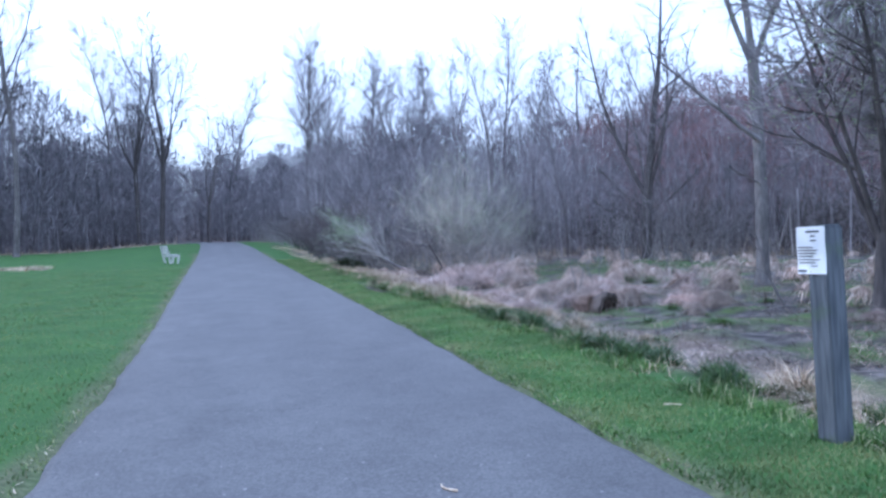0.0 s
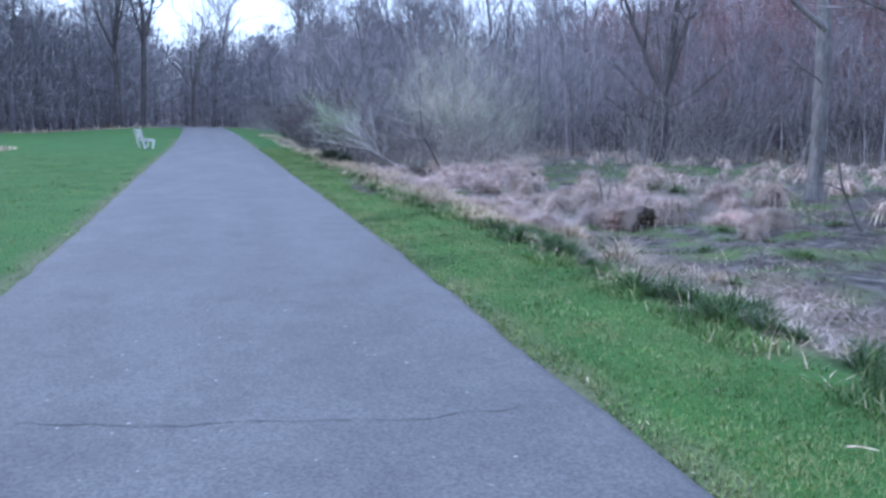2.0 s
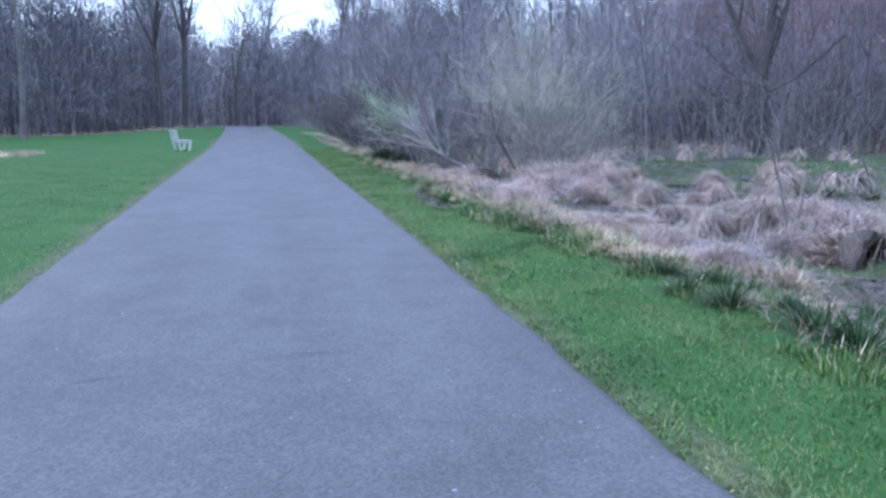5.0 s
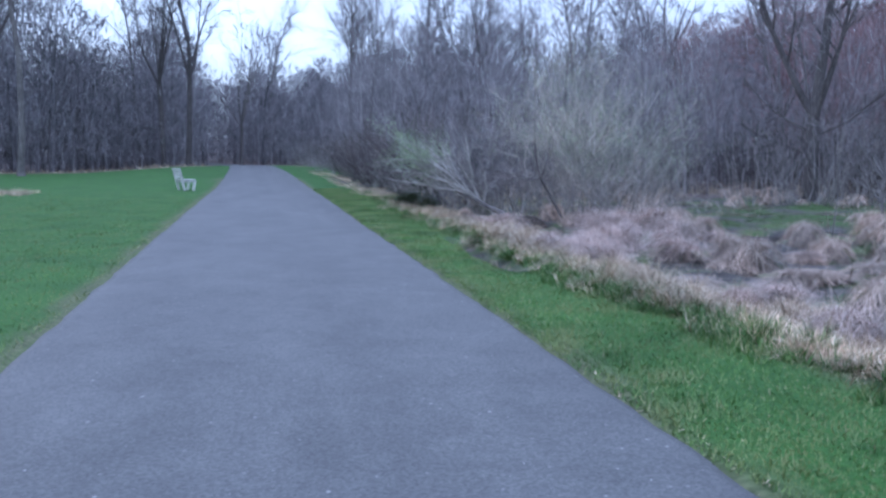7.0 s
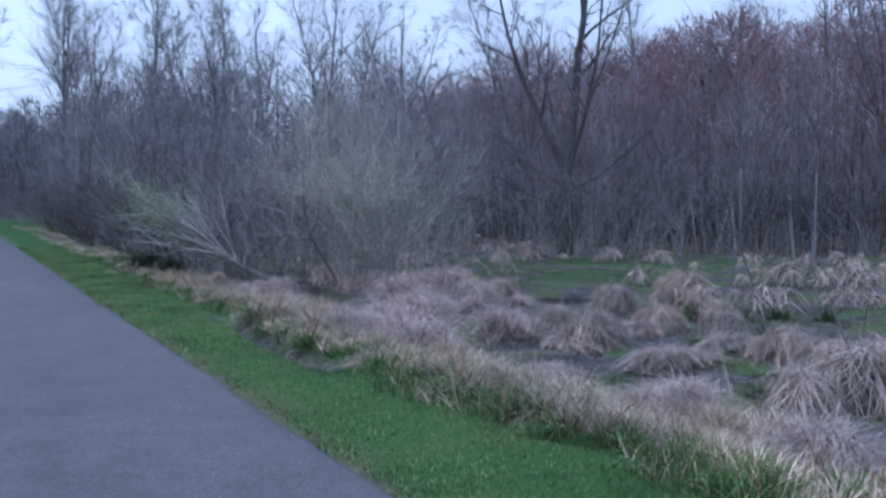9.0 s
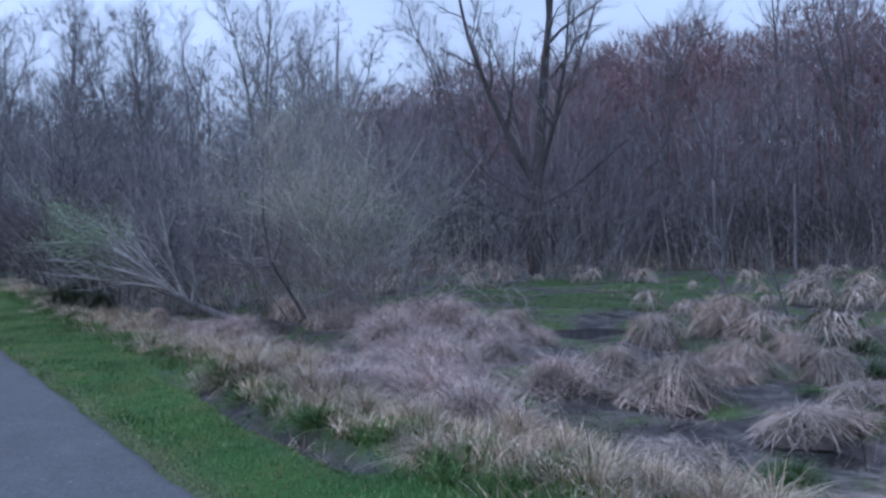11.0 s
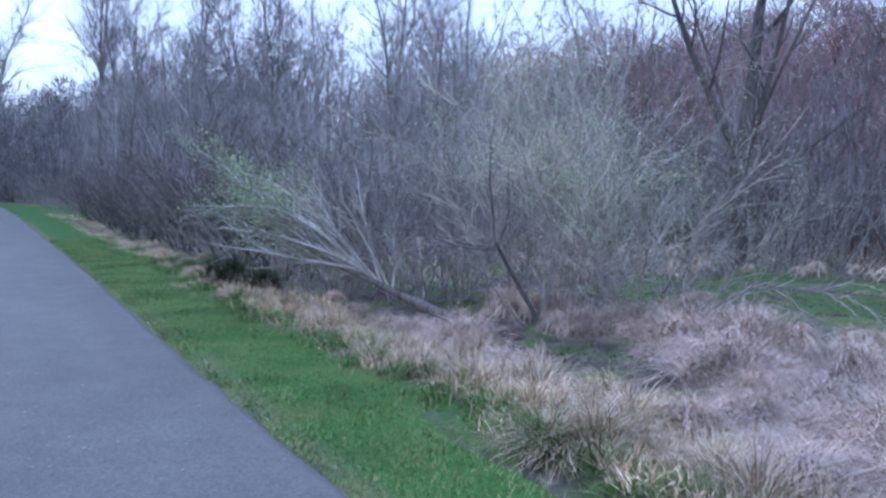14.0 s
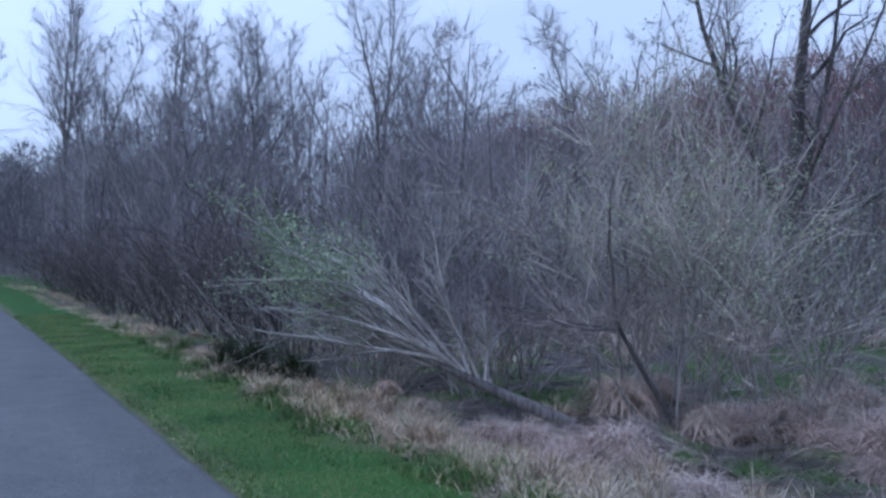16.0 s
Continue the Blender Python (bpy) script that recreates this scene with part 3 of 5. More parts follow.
def forked_tree(seed, fork, h, r, leaders, tilt, n1, n2, n3, reach, twig):
    rng = np.random.RandomState(seed)
    bag = empty_bag()
    bag["trunk"].append((np.array((0, 0, -0.15)), np.array((0, 0, 0.3)), r * 1.5, r * 1.08))
    pts, rad = limb(rng, (0, 0, 0.25), (0, 0, 1), fork, r, r * 0.85, 5, 0.03, 0.0, bag["trunk"])
    for i in range(leaders):
        a = 2 * np.pi * (i + rng.uniform(-0.2, 0.2)) / leaders
        tl = tilt * rng.uniform(0.6, 1.25) * (0.25 if i == 0 else 1)
        d = (math.sin(tl) * math.cos(a), math.sin(tl) * math.sin(a), math.cos(tl))
        L = (h - fork) * rng.uniform(0.8, 1.05)
        lp, lr = limb(rng, pts[-1] - np.array((0, 0, 0.25 * i / leaders)), d, L, r * (0.62 if i == 0 else 0.44), r * 0.05, 8, 0.10, 0.05, bag["trunk"])
        branch_out(rng, lp, lr, n1, n2, n3, 0.2, reach, twig, bag, 0.8)
    return bag


def shrub_bag(seed, h, stems, spread, n2, n3, twig, r=0.02, curl=0.14):
    rng = np.random.RandomState(seed)
    bag = empty_bag()
    for i in range(stems):
        a, tl = rng.uniform(0, 6.283), spread * rng.uniform(0.1, 1.0)
        d = (math.sin(tl) * math.cos(a), math.sin(tl) * math.sin(a), math.cos(tl))
        L = h * rng.uniform(0.6, 1.05)
        off = 0.24 * h * math.sqrt(rng.uniform(0, 1))
        p = (off * math.cos(a + 0.5), off * math.sin(a + 0.5), -0.08)
        pts, rad = limb(rng, p, d, L, r * rng.uniform(0.7, 1.3), r * 0.25, 6, curl, 0.02 if curl < 0.2 else 0.07, bag["limb"])
        for j in range(n2):
            q, e = along(pts, 0.2 + 0.8 * (j + rng.uniform(0, 1)) / n2)
            cp, cr = limb(rng, q, sideways(rng, e, 0.55 * rng.uniform(0.5, 1.3)), L * rng.uniform(0.2, 0.42), r * 0.35, 0.003, 2, 1.2 * curl, 0.06, bag["branch"])
            for k in range(n3):
                s, g = along(cp, (k + rng.uniform(0, 1)) / n3)
                bag["p"].append(s)
                bag["q"].append(s + sideways(rng, g, 0.5 * rng.uniform(0.2, 1.3)) * L * rng.uniform(0.07, 0.2))
                bag["r"].append(twig * rng.uniform(0.6, 1.2))
    return bag


def tree_thing(name, bag, bark, twigs, at, label, category="tree", group="", turn=0.0, foliage=None):
    trunk, crown = tree_parts(bag)
    root = tagged(new(name), label, category, group)
    if bag["trunk"]:
        part_np("trunk", trunk, bark, root, smooth=True)
    else:
        for i in range(0, len(bag["limb"]), 6):
            part_np("stem", tube(bag["limb"][i:i + 6], 4), bark, root, smooth=True)
    part_np("crown", crown, twigs, root)
    if foliage:
        part_np("foliage", foliage[0], foliage[1], root, foliage[2])
    root.matrix_basis = pose(*at, 0, 0, turn)
    return root


def copy_at(ob, x, y, turn, size, sink=0.0, tilt=(0, 0)):
    c = copy_thing(ob, pose(x, y, lz(x, y) - sink, tilt[0], tilt[1], turn))
    c.scale = (size, size, size)
    return c


PARK = (-30.0, -60.0, 0.0)
rng = np.random.RandomState(11)

# tall bare trees that stand above the woods
tall = [
    (straight_tree(101, 20, 0.18, 28, 7, 9, 0.40, 0.23, 0.011, 0.6, 0.05), BARK),
    (straight_tree(102, 22, 0.20, 26, 7, 9, 0.44, 0.22, 0.011, 0.55, 0.045), BARK),
    (forked_tree(103, 7.0, 21, 0.26, 5, 0.38, 12, 6, 10, 0.28, 0.011), DARK_BARK),
    (forked_tree(104, 4.0, 17, 0.20, 5, 0.42, 10, 6, 9, 0.28, 0.011), BARK),
]
# where the tall ones stand: x, y, kind, size, turn
tall_spots = [
    (9.6, 67, 0, 0.69, 10), (10.6, 65, 1, 0.63, 70), (12.0, 63, 3, 0.82, 140), (14.0, 66, 1, 0.66, 210), (7.6, 101, 0, 1.05, 33), (8.9, 101, 1, 1.08, 80), (10.8, 105, 0, 1.1, 200),
    (5.6, 62, 0, 0.62, 15), (-9.7, 87, 2, 0.98, 45), (-7.5, 86, 2, 1.05, 160), (-17.0, 71, 1, 1.2, 20), (-20.5, 76, 2, 1.1, 280), (-24, 82, 0, 1.1, 90), (-29, 88, 2, 1.15, 130), (-34, 84, 1, 1.1, 190),
    (-13, 96, 0, 1.1, 230), (-3.5, 98, 3, 0.95, 310), (-40, 92, 2, 1.2, 15), (18, 70, 1, 0.68, 300), (22, 62, 0, 0.75, 20), (26, 66, 3, 0.9, 95), (31, 58, 0, 0.72, 170), (36, 52, 1, 0.68, 260), (24, 46, 3, 0.75, 50),
    (29.5, 40, 0, 0.62, 330), (33, 33, 3, 0.75, 120), (38, 40, 1, 0.66, 240), (35, 25, 0, 0.6, 75), (40, 18, 3, 0.8, 10), (32, 14, 1, 0.6, 110), (17, 55, 0, 0.66, 200), (6.5, 80, 1, 0.8, 140), (-1.5, 106, 0, 1.0, 10), (44, 30, 2, 0.7, 60), (30, 72, 2, 0.8, 60), (8.4, 74, 0, 0.75, 75), (11.2, 73, 1, 0.72, 160), (13.4, 71, 0, 0.7, 290), (16.2, 73, 1, 0.7, 10), (12.6, 60, 0, 0.6, 220), (19.5, 60, 1, 0.72, 130), (15.8, 61, 0, 0.6, 45),
]
tall_base = [tree_thing("tree", b, bark, TWIG, PARK, "tall bare grey tree rising above the woodland", "tree", "tall bare trees") for b, bark in tall]
used = set()
for x, y, kind, size, turn in tall_spots:
    if kind not in used:
        used.add(kind)
        tall_base[kind].matrix_basis = pose(x, y, lz(x, y), 0, 0, turn)
        tall_base[kind].scale = (size, size, size)
    else:
        c = copy_thing(tall_base[kind], pose(x, y, lz(x, y), 0, 0, turn))
        c.scale = (size, size, size)

# the forked tree at the marsh's far edge
edge_bag, edge_rng = empty_bag(), np.random.RandomState(203)
edge_bag["trunk"].append((np.array((0, 0, -0.15)), np.array((0, 0, 0.3)), 0.30, 0.235))
ep, er = limb(edge_rng, (0, 0, 0.25), (0.02, 0, 1), 2.45, 0.225, 0.20, 5, 0.02, 0.0, edge_bag["trunk"])
west = np.array((-0.70, 0.71, 0.0))
for toward, deep, length, r0, low, lift in [(-0.04, 0.0, 10.0, 0.19, 0.0, 0.03), (0.44, -0.1, 8.0, 0.125, 0.0, 0.05), (-0.36, 0.1, 6.5, 0.095, 0.1, 0.06), (0.35, 0.5, 6.0, 0.06, 0.2, 0.05), (-0.3, -0.5, 6.0, 0.06, 0.3, 0.05), (1.0, 0.2, 3.2, 0.035, 0.5, 0.05), (-1.2, -0.2, 3.4, 0.035, 0.6, 0.05), (1.1, -0.5, 2.6, 0.03, 1.2, 0.04)]:
    d = west * toward + np.array((0.71, 0.70, 0)) * deep + np.array((0, 0, 0.9 if abs(toward) < 0.9 else 0.45))
    lp, lr = limb(edge_rng, ep[-1] - np.array((0, 0, low)), d, length, r0, 0.02, 8, 0.05, lift, edge_bag["trunk"])
    branch_out(edge_rng, lp, lr, 11, 5, 7, 0.22, 0.27, 0.009, edge_bag, 0.75)
tree_thing("tree", edge_bag, EDGE_BARK, TWIG, (17.4, 33.9, lz(17.4, 33.9)), "large bare grey tree forking low at the marsh edge")
# the pale-trunked tree in the marsh, with one long low limb
marsh_bag = forked_tree(205, 4.8, 12.5, 0.15, 4, 0.35, 12, 6, 9, 0.26, 0.008)
bough_rng = np.random.RandomState(206)
for start, to, length, r0 in [((0, 0, 3.2), (-0.72, 0.5, 0.62), 3.4, 0.065), ((0, 0, 2.2), (-0.6, -0.3, 0.25), 1.6, 0.022), ((0, 0, 4.2), (0.6, -0.5, 0.5), 2.8, 0.05)]:
    bp, br = limb(bough_rng, start, to, length, r0, 0.012, 6, 0.08, 0.03, marsh_bag["limb"])
    branch_out(bough_rng, bp, br, 9, 4, 5, 0.3, 0.3, 0.006, marsh_bag)
tree_thing("tree", marsh_bag, PALE_BARK, TWIG, (11.4, 16.7, lz(11.4, 16.7)), "bare tree with a smooth pale grey trunk in the marsh")
# the low spreading tree near the post
low_bag = forked_tree(217, 0.7, 5.0, 0.085, 9, 0.5, 15, 8, 12, 0.30, 0.006)
low_rng = np.random.RandomState(218)
low_q = np.array(low_bag["q"])
low_q = low_q[low_rng.uniform(size=len(low_q)) < 0.3]
low_tree = tree_thing("tree", low_bag, DARK_BARK, TWIG, (8.7, 10.0, lz(8.7, 10.0)), "low spreading dark tree with budding twigs in the marsh", turn=200, foliage=(leaves(low_rng, np.concatenate([low_q + low_rng.normal(0, 0.03, low_q.shape) for _ in range(2)]), 0.03), LEAF, "tiny opening buds"))
low_tree.scale = (1.3, 1.3, 1.3)

for x, y, turn, size in [(11.6, 11.4, 40, 1.15), (13.5, 9.6, 130, 1.35), (15.5, 14.0, 290, 1.3)]:
    c = copy_thing(low_tree, pose(x, y, lz(x, y), 0, 0, turn))
    c.scale = (size, size, size)

# young trees and shrubs of the thickets
young = [straight_tree(300 + i, 8.0, 0.055, 17, 4, 6, 0.12, 0.26, 0.011, 0.6, 0.06) for i in range(4)]
bush = [shrub_bag(320 + i, 3.4, 17, 0.75, 5, 4, 0.0075) for i in range(3)]


def wood_spots(n, kinds, size, test, xr, yr, gap):
    out, tries = [], 0
    while len(out) < n and tries < n * 60:
        tries += 1
        x, y = rng.uniform(*xr), rng.uniform(*yr)
        if not test(x, y):
            continue
        if any((x - a) ** 2 + (y - b) ** 2 < gap * gap for a, b, *_ in out[-160:]):
            continue
        out.append((x, y, rng.randint(kinds), size * rng.uniform(0.75, 1.25), rng.uniform(0, 6.283)))
    return out


def right_wood(x, y):
    return x > 5.2 and not inside(MARSH, np.array(x), np.array(y)) and (y > 33 or x > 24) and x > 5.4 + float(shift(np.array(y))) and not (x < 9 and y < 36)


def left_wood(x, y):
    return y > 85 + 0.35 * (x + 10) and (x < float(left_edge(np.array(y))) - 2.5 or y > 104)


near_r = wood_spots(48, 4, 0.72, lambda x, y: right_wood(x, y) and y < 55 and x < 34, (5, 34), (8, 55), 1.1)


def thicket(seed, spots, per, thick, low=0.1):
    """Bare trees as stems and a haze of fine twigs."""
    r = np.random.RandomState(seed)
    out, stems = [], []
    for x, y, h, wide in spots:
        n = int(per * r.uniform(0.7, 1.3))
        z0 = lz(x, y)
        u = low + (1 - low) * r.uniform(0, 1, n) ** 0.8
        prof = wide * np.clip(1.25 * np.sin(np.pi * np.clip(u * 0.86 + 0.12, 0, 1)) ** 0.7, 0.08, 1.2)
        a = r.uniform(0, 6.283, n)
        d = prof * np.sqrt(r.uniform(0, 1, n))
        lop = 1 + 0.35 * np.sin(a * 2 + x) * np.sin(u * 7 + y)
        p = np.stack([x + d * lop * np.cos(a), y + d * lop * np.sin(a), z0 + u * h], 1)
        L = h * r.uniform(0.05, 0.13, n)
        tilt = np.abs(r.normal(0.62, 0.45, n))
        b = a + r.normal(0, 0.9, n)
        q = p + np.stack([np.sin(tilt) * np.cos(b), np.sin(tilt) * np.sin(b), np.cos(tilt)], 1) * L[:, None]
        out.append(spikes(p, q, thick * h / 8 * r.uniform(0.5, 1.3, n)))
        lx, ly = r.normal(0, 0.05, 2) * h
        mid = np.array((x + lx * 0.3, y + ly * 0.3, z0 + 0.5 * h))
        t = h * 0.009 * r.uniform(0.6, 1.5)
        stems += [(np.array((x, y, z0 - 0.1)), mid, t, t * 0.6), (mid, np.array((x + lx, y + ly, z0 + h * 0.97)), t * 0.6, 0.01)]
        for _ in range(5):
            s0 = mid + (np.array((x, y, z0)) - mid) * r.uniform(-0.6, 0.5)
            c = r.uniform(0, 6.283)
            stems.append((s0, s0 + np.array((wide * 0.8 * math.cos(c), wide * 0.8 * math.sin(c), h * r.uniform(0.2, 0.4))), t * 0.4, 0.008))
    return join(out + [rods(stems, 4)])


def canopy(n, test, xr, yr, h, wide, gap):
    return [(x, y, h(x, y) * k, wide * k * h(x, y) / 8) for x, y, _, k, _ in wood_spots(n, 2, 1.0, test, xr, yr, gap)]


edge_r = canopy(120, lambda x, y: right_wood(x, y) and y < 60 and x < 38, (5, 38), (4, 60), lambda x, y: 5.0 + 0.04 * x, 1.5, 1.0)
mid_r = canopy(190, lambda x, y: right_wood(x, y) and (y > 52 or x > 30), (4, 58), (-8, 104), lambda x, y: 7.6, 1.9, 1.4)
fill_r = canopy(84, lambda x, y: right_wood(x, y), (5.5, 24), (54, 84), lambda x, y: 8.2, 2.0, 1.2)
red_r = canopy(310, lambda x, y: right_wood(x, y) and x > 20 + 0.1 * y and math.hypot(x, y - 15) > 36, (20, 66), (-4, 88), lambda x, y: 8.0 + 0.058 * max(0.0, x - 28), 2.7, 1.6)
edge_l = canopy(150, lambda x, y: left_wood(x, y) and y < 104, (-70, 14), (60, 104), lambda x, y: 15.5 - 3.5 * float(smooth(-24, -14, np.array(x))) - 4.0 * float(smooth(-12, 0, np.array(x))), 2.0, 1.4)
deep_c = canopy(160, lambda x, y: y > 97 and not (left_edge(np.array(y)) - 1 < x < right_edge(np.array(y)) + 1), (-26, 24), (97, 128), lambda x, y: 9.5, 2.2, 1.0)
under_l = canopy(150, lambda x, y: left_wood(x, y) and y < 98, (-64, 4), (62, 98), lambda x, y: 4.6, 3.6, 0.8)
under_c = canopy(110, lambda x, y: y > 92 and not (left_edge(np.array(y)) - 1.2 < x < right_edge(np.array(y)) + 1.2), (-22, 22), (92, 112), lambda x, y: 4.8, 3.6, 0.8)
under_r = canopy(130, lambda x, y: right_wood(x, y) and (y > 56 or x > 24), (4, 50), (-4, 100), lambda x, y: 2.8, 5.0, 0.8)
deep_l = canopy(90, lambda x, y: y > 100, (-70, 30), (100, 135), lambda x, y: 13.0 - 2.5 * float(smooth(-12, 2, np.array(x))), 2.3, 1.7)
young_base = [tree_thing("young_tree", b, BARK, TWIG, PARK, "slender bare young tree in the thicket", "tree", "young trees of the thicket") for b in young]
used = set()
for x, y, kind, size, turn in near_r:
    m = pose(x, y, lz(x, y) - 0.1, 0, 0, math.degrees(turn))
    if kind not in used:
        used.add(kind)
        young_base[kind].matrix_basis = m
        young_base[kind].scale = (size, size, size)
    else:
        c = copy_thing(young_base[kind], m)
        c.scale = (size, size, size)
tagged(part_np("woodland_edge", thicket(81, edge_r, 420, 0.011, 0.04), TWIG), "bare grey thicket along the marsh edge", "woodland", kind="stuff")
tagged(part_np("woodland", thicket(82, mid_r + fill_r, 400, 0.016, 0.04), TWIG), "dense bare grey woodland behind the marsh", "woodland", kind="stuff")
tagged(part_np("red_woodland", thicket(83, red_r, 420, 0.021), RED_TWIG), "reddish budding trees on the slope", "woodland", kind="stuff")
tagged(part_np("field_woodland", thicket(84, edge_l, 500, 0.025, 0.02), TWIG), "dense bare woodland beyond the lawn", "woodland", kind="stuff")
tagged(part_np("deep_woodland", thicket(85, deep_l, 440, 0.03, 0.02), TWIG), "deep bare woodland where the path disappears", "woodland", kind="stuff")

tagged(part_np("far_woodland", thicket(86, deep_c, 420, 0.026, 0.02), TWIG), "bare woodland closing the view along the path", "woodland", kind="stuff")
close_rng = np.random.RandomState(99)
close_c = [(x, y, h, 2.6) for x, y, h in zip(close_rng.uniform(-44, 16, 110), close_rng.uniform(132, 150, 110), close_rng.uniform(7.5, 11, 110))]
tagged(part_np("closing_woodland", thicket(89, close_c, 420, 0.035, 0.0), TWIG), "bare woodland far beyond the bend of the path", "woodland", kind="stuff")
tagged(part_np("undergrowth", thicket(87, under_l + under_c + under_r, 120, 0.05, 0.0), TWIG), "low tangled undergrowth at the foot of the woods", "undergrowth", kind="stuff")

# Low twigs coloured near black, to paint in shade at the thicket's foot.
SHADE_TWIG = plant("shade_dark_twigs", [(0.0, (0.03, 0.028, 0.03)), (0.7, (0.075, 0.068, 0.07)), (1.0, (0.15, 0.135, 0.135))], 0.85)
BROWN_TWIG = plant("brown_twigs", [(0.0, (0.06, 0.052, 0.052)), (0.7, (0.13, 0.112, 0.11)), (1.0, (0.24, 0.21, 0.20))], 0.85)
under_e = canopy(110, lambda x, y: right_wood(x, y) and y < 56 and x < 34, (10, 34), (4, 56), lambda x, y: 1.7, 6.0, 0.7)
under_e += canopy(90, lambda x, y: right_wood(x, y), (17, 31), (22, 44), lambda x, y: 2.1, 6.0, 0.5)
tagged(part_np("bramble", thicket(88, under_e, 150, 0.05, 0.0), SHADE_TWIG), "twig tangle under the marsh edge thicket, coloured dark as shade", "undergrowth", kind="stuff")

bush_base = [tree_thing("shrub", b, STEM_BARK, tone, PARK, "dense bare purple-grey shrub at the marsh edge", "shrub", "bare shrubs") for b, tone in zip(bush, (TWIG, BROWN_TWIG, BROWN_TWIG))]
bush_spots = wood_spots(60, 3, 0.95, lambda x, y: (right_wood(x, y) and (y < 62) and (x < 9 + 0 * y or inside([(9, 33), (30, 5), (34, 10), (26, 38), (16, 46)], np.array(x), np.array(y)))), (5, 34), (8, 62), 0.9)
bush_spots += [(16.4, 32.6, 0, 0.9, 1.0), (18.2, 32.8, 1, 1.0, 2.0), (15.2, 33.6, 2, 0.95, 3.0), (17.3, 32.4, 2, 0.75, 4.0), (19.6, 33.4, 0, 1.05, 5.0)]
dark_bush = tree_thing("shrub", shrub_bag(341, 3.0, 22, 0.8, 7, 6, 0.009), DARK_BARK, BROWN_TWIG, (5.3, 34.2, lz(5.3, 34.2)), "dense dark brown shrub beside the path", "shrub", "dark shrubs")
for i in range(11):
    bx, by = 5.2 + 0.5 * math.sin(i * 2.7) + float(shift(np.array(36.5 + i * 2.6))), 36.5 + i * 2.6
    c = copy_thing(dark_bush, pose(bx, by, lz(bx, by), 0, 0, 77 * i))
    c.scale = (0.8 + 0.15 * math.sin(i * 1.9),) * 3
bush_spots += [(5.6 + 0.4 * math.sin(i * 2.1), 31.5 + i * 1.5, i % 3, 0.75 + 0.12 * math.sin(i * 1.3), i * 1.7) for i in range(18)]
bush_spots += [(5.3 + 0.5 * math.sin(i * 1.9) + float(shift(np.array(58.0 + i * 2.1))), 58.0 + i * 2.1, i % 3, 0.8 + 0.15 * math.sin(i * 1.3), i * 2.3) for i in range(16)]
used = set()
for x, y, kind, size, turn in bush_spots:
    m = pose(x, y, lz(x, y), 0, 0, math.degrees(turn))
    if kind not in used:
        used.add(kind)
        bush_base[kind].matrix_basis = m
        bush_base[kind].scale = (size, size, size)
    else:
        c = copy_thing(bush_base[kind], m)
        c.scale = (size, size, size)

# ---- the leaning willow, fallen towards the path, and the leafing shrub behind it ----


